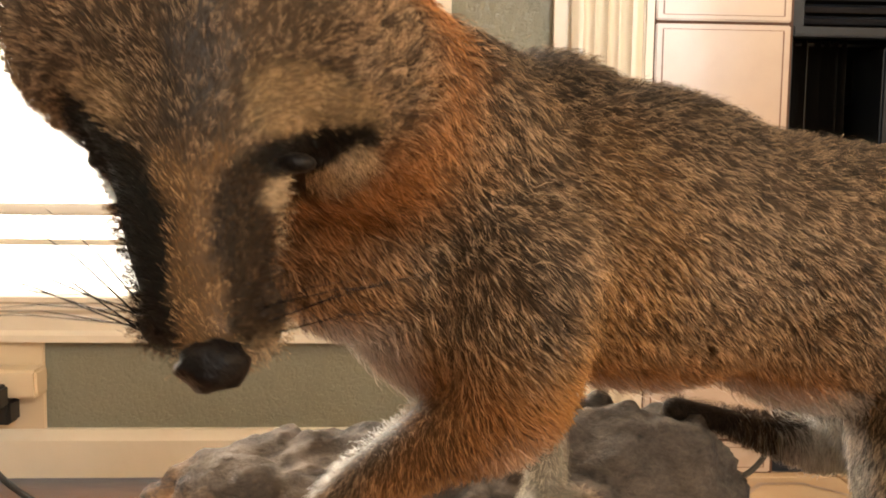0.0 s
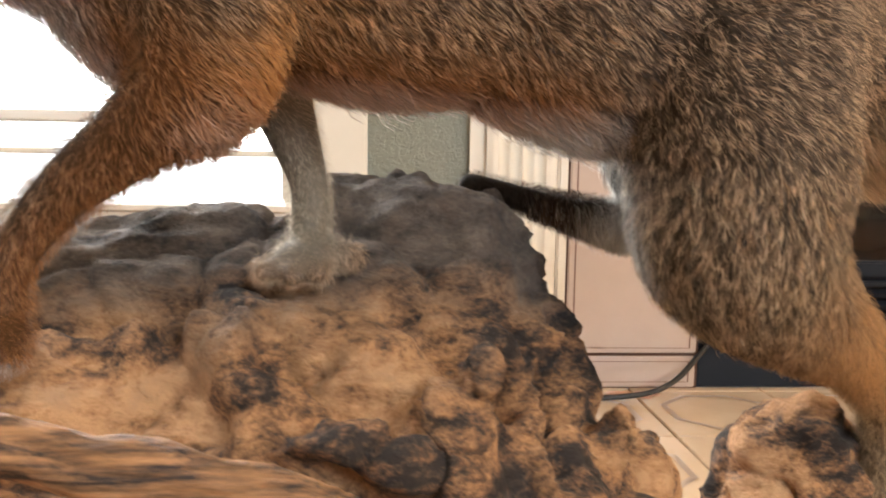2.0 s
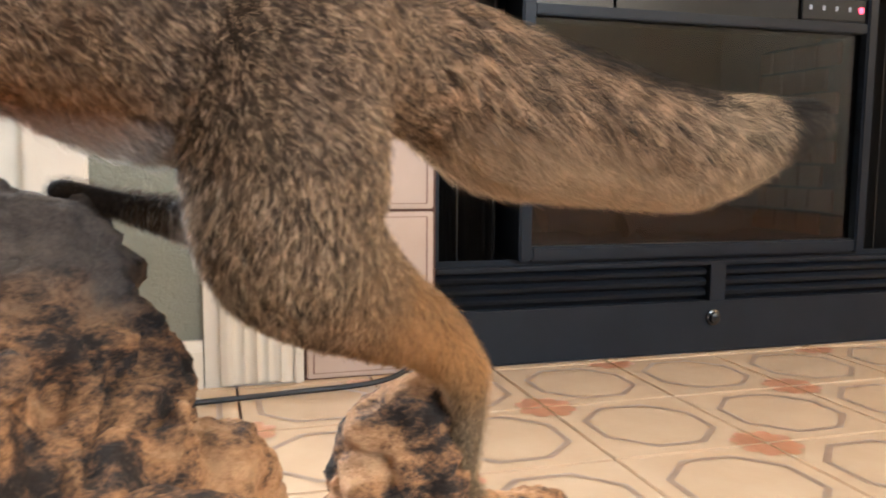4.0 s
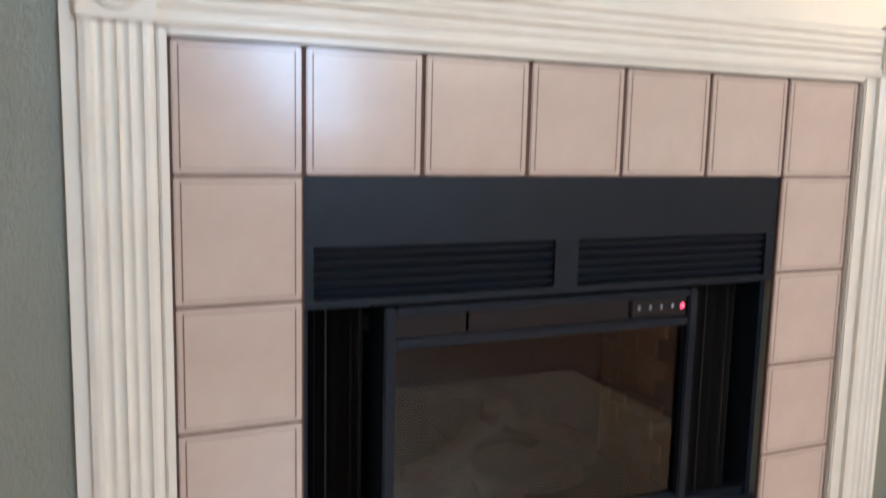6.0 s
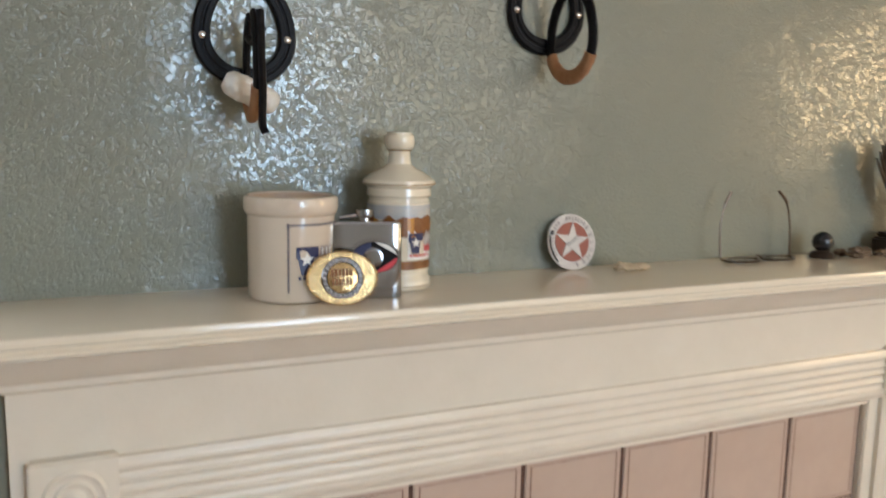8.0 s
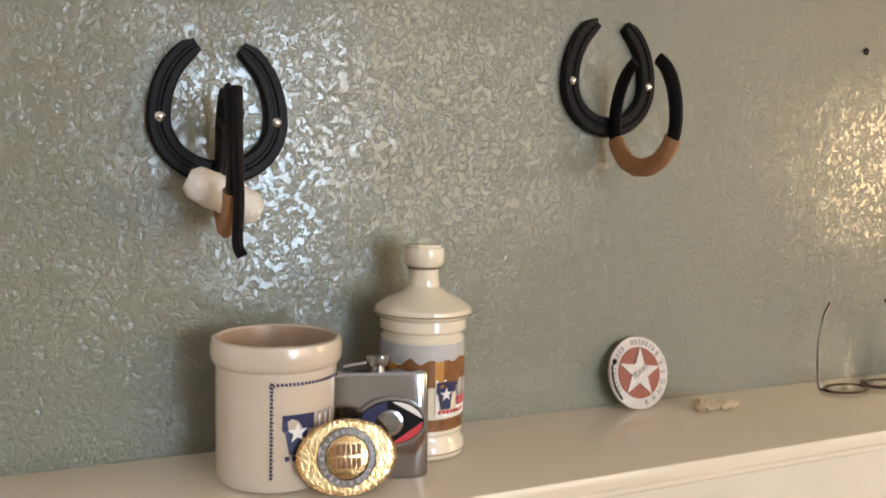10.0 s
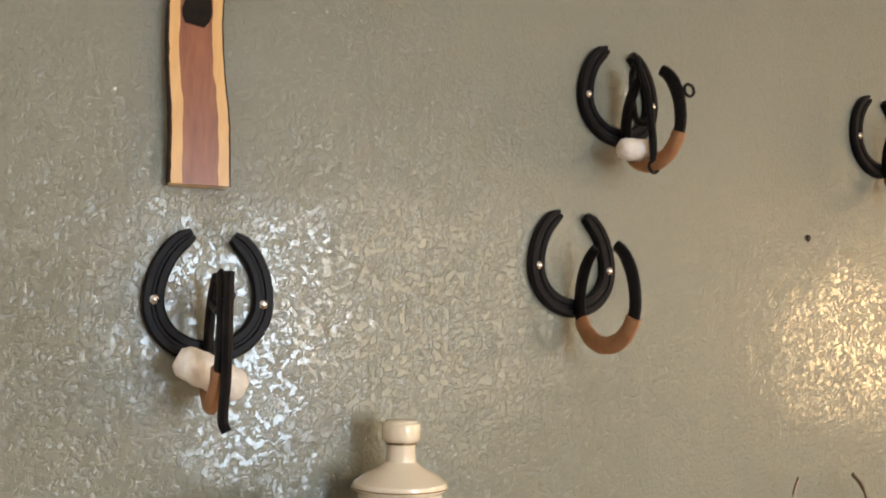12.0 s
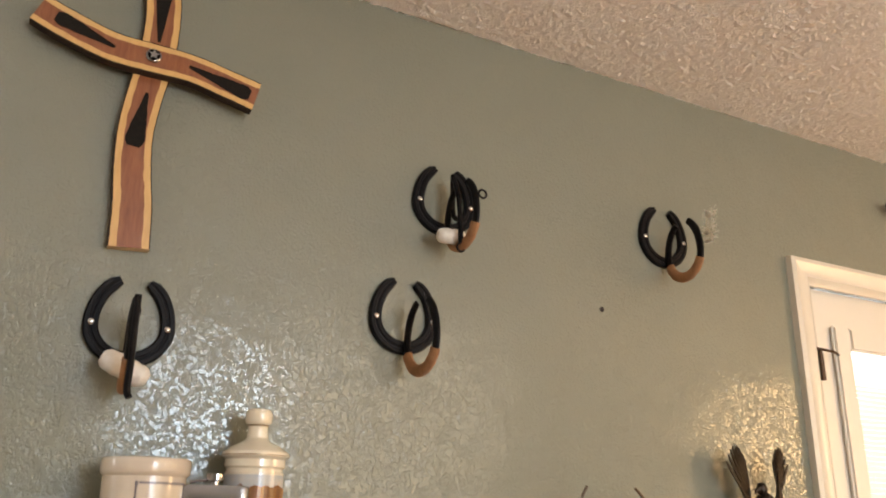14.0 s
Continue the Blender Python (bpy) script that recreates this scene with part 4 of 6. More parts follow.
# round badge with a star, leaning on the wall
bg = empty("star_badge", pose(0.684, -0.024, SZ, -13, 0, 0) @ Matrix.Scale(1.08, 4), "round white and oxblood badge with a star, leaning on the wall", "badge")
disc = lambda r, n=48: [(r * math.cos(2 * math.pi * k / n), 0.0425 + r * math.sin(2 * math.pi * k / n)) for k in range(n)]
part("rim_disc", plate(bmesh.new(), disc(0.0425), -0.003, 0.0), BADGE_W, bg)
part("field", plate(bmesh.new(), disc(0.0300), -0.0040, -0.0031), BADGE_R, bg)
part("star", plate(bmesh.new(), star(0.0300, 0.0117, 0, 0.0425, 0.12), -0.0052, -0.0041), BADGE_W, bg)


def glyph(text, size, depth=0.0004):
    """A word as a mesh, in the built-in font, upright in the xz plane."""
    cu = bpy.data.curves.new(text, "FONT")
    cu.body, cu.size, cu.extrude, cu.align_x, cu.align_y = text, size, depth, "CENTER", "CENTER"
    tmp = bpy.data.objects.new(text, cu)
    scene.collection.objects.link(tmp)
    me = bpy.data.meshes.new_from_object(tmp.evaluated_get(bpy.context.evaluated_depsgraph_get()))
    bpy.data.objects.remove(tmp)
    bpy.data.curves.remove(cu)
    me.transform(Matrix.Rotation(radians(90), 4, "X"))
    return me


def written(name, me, m, material, parent):
    me.materials.clear()
    me.materials.append(material)
    ob = new(name, me)
    ob.parent = parent
    ob.matrix_basis = m
    return ob


for k, ch in enumerate("RANGERS"):
    a = radians(-98 + 19 * k + 20)
    c = Vector((0.0362 * math.cos(a), -0.0034, 0.0425 + 0.0362 * math.sin(a)))
    written("letter", glyph(ch, 0.0095), Matrix.Translation(c) @ Matrix.Rotation(-(a + math.pi / 2), 4, "Y"), INKGREY, bg)
written("letter", glyph("TEXAS", 0.0088), Matrix.Translation((0, -0.0056, 0.0435)) @ Matrix.Rotation(radians(-30), 4, "Y"), INKGREY, bg)
mk = bmesh.new()
for k in range(5, 25):
    if k in (12, 13):
        continue
    a = radians(48 + 8.6 * (k - 5))
    q = Matrix.Translation((0, 0, 0.0425)) @ Matrix.Rotation(-a, 4, "Y") @ Matrix.Translation((0.0362, -0.0033, 0))
    bmesh.ops.create_cube(mk, size=1.0, matrix=q @ Matrix.Diagonal((0.0058, 0.0006, 0.0030 * (0.7 + 0.3 * (k % 3)), 1)))
part("rim_marks", mk, INKGREY, bg)
part("pin_hole", lathe(bmesh.new(), [(0.003, 0), (0.003, 0.0006), (0.0005, 0.0008)], 16, Matrix.Translation((-0.034, -0.0033, 0.058)) @ Matrix.Rotation(radians(90), 4, "X")), IRON, bg)
part("cord", tube(bmesh.new(), spline([(-0.034, -0.004, 0.058), (-0.040, -0.006, 0.050), (-0.038, -0.006, 0.030), (-0.028, -0.004, 0.014)]), 0.0011, 6), IRON, bg)

# small bone scrap
bn = bmesh.new()
lump(bn, (0.0, 0, 0.005), (0.017, 0.009, 0.005), 1, 0.5)
lump(bn, (0.020, -0.003, 0.005), (0.016, 0.008, 0.005), 5, 0.5)
lump(bn, (-0.010, 0.002, 0.006), (0.010, 0.008, 0.006), 9, 0.6)
ob = tagged(part("bone_scrap", bn, BONE), "small dry pale bone scrap on the mantel shelf", "bone")
ob.location, ob.scale = (0.768, -0.058, SZ), (1.15, 1.15, 1.15)

# eyeglasses standing on their front, temples up
gl = empty("eyeglasses", pose(0.980, -0.03, SZ + 0.003) @ Matrix.Diagonal((1.22, 1, 1, 1)), "wire eyeglasses lying with temples pointing up", "eyeglasses")
for k, cx in enumerate((0.036, 0.104)):
    part("rim", tube(bmesh.new(), [(cx + 0.030 * math.cos(a), -0.022 + 0.020 * math.sin(a), 0.001) for a in [j * math.pi / 12 for j in range(25)]], 0.0022, 6), WIRE, gl)
    part("lens", lathe(bmesh.new(), [(0.001, 0), (0.020, 0.0), (0.020, 0.0012), (0.001, 0.0015)], 24, Matrix.Translation((cx, -0.022, 0.0)) @ Matrix.Diagonal((1.45, 0.95, 1, 1))), CLEAR, gl)
part("bridge", tube(bmesh.new(), spline([(0.064, -0.02, 0.002), (0.070, -0.016, 0.007), (0.076, -0.02, 0.002)]), 0.0017, 6), WIRE, gl)
part("temple", tube(bmesh.new(), spline([(0.004, -0.018, 0.002), (0.003, -0.010, 0.006), (0.000, -0.008, 0.06), (0.008, -0.006, 0.10), (0.018, -0.006, 0.122)]), [0.0014] * 24 + [0.0026] * 9, 6), WIRE, gl)
part("temple", tube(bmesh.new(), spline([(0.136, -0.018, 0.002), (0.138, -0.012, 0.006), (0.136, -0.01, 0.06), (0.128, -0.008, 0.10), (0.112, -0.006, 0.122)]), [0.0014] * 24 + [0.0026] * 9, 6), WIRE, gl)

# small dark ball ornament, stones, eagle
orn = empty("ball_ornament", pose(1.218, -0.055, SZ), "small glossy black ball ornament on a ring base", "ornament")
part("ball", lump(bmesh.new(), (0, 0, 0.030), (0.019, 0.019, 0.019), 2, 0.03), BLACKGLOSS, orn)
part("base", lathe(bmesh.new(), [(0.022, 0), (0.023, 0.004), (0.019, 0.010), (0.012, 0.014)], 24), BRONZE, orn)
for k, (x, y, s) in enumerate(((1.290, -0.075, 1.0), (1.325, -0.060, 0.8), (1.352, -0.080, 0.7), (1.28, -0.045, 0.6))):
    ob = part("pebble", lump(bmesh.new(), (0, 0, 0.009 * s), (0.021 * s, 0.015 * s, 0.0105 * s), 11 * k, 0.5), STONE)
    ob.location = (x, y, SZ)
    tagged(ob, "rough brown pebble on the mantel shelf", "pebble", "pebbles on the shelf")
eg = bmesh.new()
box(eg, -0.040, 0.052, -0.035, 0.035, 0, 0.030, 0.004)
box(eg, -0.034, 0.046, -0.030, 0.030, 0.030, 0.040, 0.003)
lump(eg, (0.008, 0, 0.052), (0.022, 0.018, 0.016), 4, 0.4)
lump(eg, (0.012, 0, 0.092), (0.021, 0.020, 0.036), 6, 0.2)
lump(eg, (0.000, -0.004, 0.132), (0.012, 0.011, 0.014), 7, 0.1)
tube(eg, [(-0.008, -0.006, 0.133), (-0.020, -0.008, 0.128), (-0.024, -0.008, 0.121)], [0.006, 0.004, 0.001], 8)
tube(eg, [(0.012, 0, 0.062), (0.030, 0.004, 0.040), (0.044, 0.006, 0.030)], [0.012, 0.013, 0.010], 8, flat=0.5)
for side, (sx, tipx) in enumerate(((-0.006, -0.078), (0.022, 0.085))):
    for k in range(9):
        u = k / 8
        base = Vector((sx + 0.004 * k * (1 if side else -0.5), 0.012 - 0.02 * side, 0.080 + 0.012 * u))
        tip = Vector((tipx + (0.052 * u if not side else -0.045 * u), 0.010 - 0.015 * side, 0.150 + 0.072 * math.sin(0.5 + 2.0 * u)))
        tube(eg, [base, base.lerp(tip, 0.5) + Vector((0, 0, 0.004)), base.lerp(tip, 0.88), tip], [0.012, 0.0125, 0.0085, 0.003], 6, flat=0.4)
eagle = part("eagle_statuette", eg, BRONZE)
eagle.location = (1.435, -0.055, SZ)
tagged(eagle, "dark bronze eagle statuette with raised wings on a block", "statuette")

# ---------- outlet and cord ----------
ou = empty("power_outlet", pose(-0.905, WY, 0.115), "almond wall outlet with a plug-in adapter", "outlet")
part("cover_plate", abox(-0.035, 0.035, -0.006, 0, -0.057, 0.085, 0.002), PLASTIC, ou)
part("adapter", abox(-0.045, 0.040, -0.045, -0.006, 0.010, 0.050, 0.004), PLASTIC, ou)
part("plug", box(abox(-0.055, 0.003, -0.075, -0.045, 0.000, 0.032, 0.004), -0.045, 0.0, -0.040, -0.006, -0.030, 0.004, 0.004), RUBBER, ou)
cd = bmesh.new()
tube(cd, spline([(-0.92, -0.06, 0.112), (-0.91, -0.10, 0.07), (-0.86, -0.12, 0.026), (-0.78, -0.14, 0.004), (-0.62, -0.12, 0.005), (-0.42, -0.12, 0.005), (-0.20, -0.10, 0.005), (-0.04, -0.085, 0.006), (0.09, -0.075, 0.009), (0.15, -0.055, 0.022), (0.20, -0.016, 0.050), (0.235, -0.004, 0.085)]), 0.0042, 8)
tagged(part("cable", cd, RUBBER), "black cable lying on the hearth from outlet to insert", "cable")

# ---------- driftwood stump ----------
def blend_mesh(name, pieces, voxel, smooth):
    """One skin over many rounded pieces."""
    bm = bmesh.new()
    for p in pieces:
        if p[0] == "e":
            _, c, r, turn = p
            m = Matrix.Translation(c) @ Euler([radians(a) for a in turn]).to_matrix().to_4x4() @ Matrix.Diagonal((*r, 1))
            bmesh.ops.create_icosphere(bm, subdivisions=3, radius=1.0, matrix=m)
        else:
            _, pts, rr = p
            n = 6
            ps = spline(pts, n)
            R = np.interp(np.linspace(0, len(pts) - 1, len(ps)), range(len(pts)), rr)
            tube(bm, ps, [float(r) for r in R], 16)
            for q, r in ((ps[0], R[0]), (ps[-1], R[-1])):
                bmesh.ops.create_icosphere(bm, subdivisions=2, radius=float(r), matrix=Matrix.Translation(q))
    me = bpy.data.meshes.new(name)
    bm.to_mesh(me)
    bm.free()
    tmp = bpy.data.objects.new(name, me)
    scene.collection.objects.link(tmp)
    md = tmp.modifiers.new("skin", "REMESH")
    md.mode, md.voxel_size = "VOXEL", voxel
    if smooth:
        ms = tmp.modifiers.new("soft", "SMOOTH")
        ms.factor, ms.iterations = 0.5, smooth
    dg = bpy.context.evaluated_depsgraph_get()
    out = bpy.data.meshes.new_from_object(tmp.evaluated_get(dg))
    bpy.data.objects.remove(tmp)
    bpy.data.meshes.remove(me)
    return out


STUMP = [
    ("e", (-0.262, -0.760, 0.210), (0.085, 0.080, 0.115), (0, 10, 0)),
    ("e", (-0.226, -0.765, 0.245), (0.046, 0.060, 0.078), (0, 22, 0)),
    ("e", (-0.236, -0.785, 0.170), (0.090, 0.085, 0.120), (0, 18, 0)),
    ("e", (-0.184, -0.800, 0.100), (0.088, 0.085, 0.115), (0, 20, 0)),
    ("e", (-0.400, -0.755, 0.195), (0.135, 0.085, 0.105), (0, -4, 0)),
    ("e", (-0.350, -0.760, 0.245), (0.075, 0.065, 0.062), (0, 0, 0)),
    ("e", (-0.400, -0.840, 0.180), (0.120, 0.065, 0.076), (0, 0, 0)),
    ("e", (-0.300, -0.835, 0.190), (0.120, 0.065, 0.080), (0, 0, 0)),
    ("e", (-0.270, -0.820, 0.080), (0.230, 0.120, 0.120), (0, 0, 0)),
    ("e", (-0.222, -0.868, 0.165), (0.070, 0.045, 0.085), (0, 15, 0)),
    ("e", (-0.215, -0.880, 0.238), (0.022, 0.020, 0.024), (0, 0, 0)),
    ("e", (-0.262, -0.895, 0.222), (0.030, 0.018, 0.020), (0, 12, 0)),
    ("e", (-0.158, -0.850, 0.190), (0.016, 0.024, 0.046), (0, 16, 0)),
    ("e", (-0.038, -0.765, 0.105), (0.046, 0.052, 0.104), (0, 8, 0)),
    ("e", (0.020, -0.770, 0.065), (0.060, 0.060, 0.075), (0, 0, 0)),
    ("e", (0.060, -0.745, 0.045), (0.070, 0.065, 0.070), (0, 10, 0)),
    ("e", (-0.09, -0.86, 0.07), (0.13, 0.07, 0.085), (0, 0, 0)),
    ("c", ((-0.22, -0.92, 0.165), (-0.14, -0.915, 0.175), (-0.06, -0.90, 0.14)), (0.03, 0.03, 0.03)),
    ("e", (-0.32, -0.90, 0.12), (0.20, 0.06, 0.10), (0, 0, 0)),
]
sme = blend_mesh("driftwood_stump", STUMP, 0.0032, 4)
nv = len(sme.vertices)
co = np.empty(nv * 3)
nr = np.empty(nv * 3)
sme.vertices.foreach_get("co", co)
sme.vertices.foreach_get("normal", nr)
co, nr = co.reshape(-1, 3), nr.reshape(-1, 3)
HOLES = (((-0.190, -0.875, 0.232), 0.016, 0.030), ((-0.160, -0.835, 0.275), 0.014, 0.016), ((-0.350, -0.880, 0.262), 0.026, 0.022), ((-0.150, -0.860, 0.205), 0.013, 0.020), ((-0.255, -0.880, 0.235), 0.016, 0.012), ((-0.300, -0.905, 0.190), 0.030, 0.025), ((-0.02, -0.80, 0.17), 0.014, 0.014))
CLEFTS = (((-0.200, 0.240), (-0.197, 0.214), 0.0085, 0.030), ((-0.174, 0.246), (-0.182, 0.214), 0.0030, 0.014), ((-0.166, 0.268), (-0.160, 0.240), 0.0060, 0.020), ((-0.270, 0.222), (-0.238, 0.208), 0.0060, 0.020), ((-0.300, 0.262), (-0.275, 0.258), 0.0050, 0.016), ((-0.232, 0.256), (-0.215, 0.244), 0.0050, 0.010), ((-0.345, 0.262), (-0.318, 0.235), 0.0080, 0.022), ((-0.020, 0.150), (-0.035, 0.090), 0.0050, 0.016), ((-0.085, 0.160), (-0.100, 0.100), 0.0060, 0.020))
dent = np.zeros(nv)
for (ax, az), (bx, bz), hr, hd in CLEFTS:
    u = np.clip(((co[:, 0] - ax) * (bx - ax) + (co[:, 2] - az) * (bz - az)) / ((bx - ax) ** 2 + (bz - az) ** 2), 0, 1)
    dd = np.hypot(co[:, 0] - ax - u * (bx - ax), co[:, 2] - az - u * (bz - az))
    dent += hd * np.exp(-((dd / hr) ** 2)) * (co[:, 1] < -0.80)
for hc, hr, hd in HOLES:
    dent += hd * np.exp(-(((co - np.array(hc)) ** 2).sum(1) / hr**2))
dent = np.minimum(dent, 0.020)
for k in range(nv):
    p = Vector(co[k])
    q = Vector((p.x * 0.75 + 0.3 * p.z, p.y, p.z * 1.25 - 0.2 * p.x))
    big = noise.fractal(q * 15, 0.9, 2.0, 3)
    rid = noise.ridged_multi_fractal(q * 24 + Vector((7, 1, 3)), 0.9, 2.1, 4, 1.0, 2.0)
    fine = noise.turbulence(q * 120, 3, False)
    w = q + 0.012 * noise.noise_vector(q * 30)
    near_d, _ = noise.voronoi(w * 11)
    crack = 0.009 * np.exp(-(near_d[1] - near_d[0]) / 0.05)
    co[k] += nr[k] * (0.012 * big + 0.0055 * (rid - 1.0) + 0.0022 * fine - 0.001 - crack - dent[k])
co[:, 2] = np.maximum(co[:, 2], 0.0)
sme.vertices.foreach_set("co", co.ravel())
sme.update()


def driftwood():
    m = bpy.data.materials.new("weathered_driftwood")
    m.use_nodes = True
    nt = m.node_tree
    b = nt.nodes["Principled BSDF"]
    b.inputs["Roughness"].default_value = 0.80
    tc = nt.nodes.new("ShaderNodeTexCoord")
    mp = nt.nodes.new("ShaderNodeMapping")
    mp.inputs["Scale"].default_value = (1, 1, 1.6)
    nt.links.new(tc.outputs["Object"], mp.inputs["Vector"])

    def nz(scale, detail, dist=0.0):
        n = nt.nodes.new("ShaderNodeTexNoise")
        n.inputs["Scale"].default_value, n.inputs["Detail"].default_value, n.inputs["Distortion"].default_value = scale, detail, dist
        n.inputs["Roughness"].default_value = 0.65
        nt.links.new(mp.outputs[0], n.inputs["Vector"])
        return n

    big, mid, fine = nz(13, 10, 0.3), nz(48, 10, 0.3), nz(330, 6)
    r = nt.nodes.new("ShaderNodeValToRGB")
    els = r.color_ramp.elements
    els[0].position, els[0].color = 0.42, (0.030, 0.020, 0.014, 1)
    els[1].position, els[1].color = 0.61, (0.64, 0.37, 0.18, 1)
    for pos, c in ((0.45, (0.085, 0.050, 0.031, 1)), (0.485, (0.22, 0.112, 0.052, 1)), (0.535, (0.46, 0.235, 0.10, 1))):
        e = els.new(pos)
        e.color = c
    mix = nt.nodes.new("ShaderNodeMix")
    mix.data_type = "FLOAT"
    mix.inputs["Factor"].default_value = 0.48
    nt.links.new(big.outputs["Fac"], mix.inputs["A"])
    nt.links.new(mid.outputs["Fac"], mix.inputs["B"])
    # greyer, darker weathered wood on the upper crust
    sep = nt.nodes.new("ShaderNodeSeparateXYZ")
    nt.links.new(tc.outputs["Object"], sep.inputs[0])
    mr = nt.nodes.new("ShaderNodeMapRange")
    mr.inputs["From Min"].default_value, mr.inputs["From Max"].default_value = 0.245, 0.285
    add = nt.nodes.new("ShaderNodeMath")
    add.operation = "MULTIPLY_ADD"
    add.inputs[1].default_value = 0.12
    nt.links.new(big.outputs["Fac"], add.inputs[0])
    nt.links.new(sep.outputs["Z"], add.inputs[2])
    sub = nt.nodes.new("ShaderNodeMath")
    sub.operation, sub.inputs[1].default_value = "SUBTRACT", 0.06
    nt.links.new(add.outputs[0], sub.inputs[0])
    nt.links.new(sub.outputs[0], mr.inputs["Value"])
    grey = nt.nodes.new("ShaderNodeValToRGB")
    g = grey.color_ramp.elements
    g[0].position, g[0].color = 0.42, (0.022, 0.018, 0.016, 1)
    g[1].position, g[1].color = 0.62, (0.17, 0.125, 0.092, 1)
    huge = nz(5.5, 3, 0.5)
    sh_ = nt.nodes.new("ShaderNodeMath")
    sh_.operation, sh_.inputs[1].default_value = "MULTIPLY_ADD", 0.42
    nt.links.new(huge.outputs["Fac"], sh_.inputs[0])
    nt.links.new(mix.outputs["Result"], sh_.inputs[2])
    of_ = nt.nodes.new("ShaderNodeMath")
    of_.operation, of_.inputs[1].default_value = "SUBTRACT", 0.312
    nt.links.new(sh_.outputs[0], of_.inputs[0])
    sp_ = nt.nodes.new("ShaderNodeMath")
    sp_.operation, sp_.inputs[1].default_value = "MULTIPLY_ADD", 0.22
    nt.links.new(fine.outputs["Fac"], sp_.inputs[0])
    nt.links.new(of_.outputs[0], sp_.inputs[2])
    nt.links.new(sp_.outputs[0], grey.inputs["Fac"])
    nt.links.new(sp_.outputs[0], r.inputs["Fac"])
    mx = nt.nodes.new("ShaderNodeMix")
    mx.data_type = "RGBA"
    nt.links.new(mr.outputs[0], mx.inputs["Factor"])
    nt.links.new(r.outputs["Color"], mx.inputs["A"])
    nt.links.new(grey.outputs["Color"], mx.inputs["B"])
    nt.links.new(mx.outputs["Result"], b.inputs["Base Color"])
    b1 = nt.nodes.new("ShaderNodeBump")
    b1.inputs["Distance"].default_value = 0.006
    b2 = nt.nodes.new("ShaderNodeBump")
    b2.inputs["Distance"].default_value = 0.0015
    nt.links.new(mid.outputs["Fac"], b1.inputs["Height"])
    nt.links.new(fine.outputs["Fac"], b2.inputs["Height"])
    nt.links.new(b1.outputs[0], b2.inputs["Normal"])
    nt.links.new(b2.outputs[0], b.inputs["Normal"])
    return m


sme.materials.clear()
sme.materials.append(driftwood())
sme.shade_smooth()
stump = tagged(new("driftwood_stump", sme), "gnarled brown driftwood stump that carries the mounted fox", "driftwood")



# twisted root along its foot
ROOT = [("c", ((-0.480, -0.880, 0.225), (-0.400, -0.935, 0.246), (-0.340, -0.945, 0.242), (-0.300, -0.947, 0.236), (-0.260, -0.953, 0.222), (-0.225, -0.948, 0.204), (-0.170, -0.935, 0.172), (-0.090, -0.900, 0.115), (-0.030, -0.850, 0.030)), (0.008, 0.0085, 0.0085, 0.0085, 0.0095, 0.0125, 0.017, 0.025, 0.034))]
rme = blend_mesh("root", ROOT, 0.0022, 2)
for v in rme.vertices:
    p = v.co
    q = Vector((p.x * 8, p.y * 75, (p.z + 0.45 * p.x) * 75))
    v.co += v.normal * (0.0030 * noise.fractal(q, 0.8, 2.0, 3) + 0.0020 * noise.noise(p * 45))
rme.update()
rme.materials.append(mat("grained_root_wood", (0.40, 0.20, 0.080), 0.6, dark=(0.022, 0.012, 0.007), scale=1.0, amount=0.26, bump=0.002, bump_scale=1.6, stretch=(22, 200, 260)))
rme.shade_smooth()
root_ob = new("root", rme)
root_ob.parent = stump

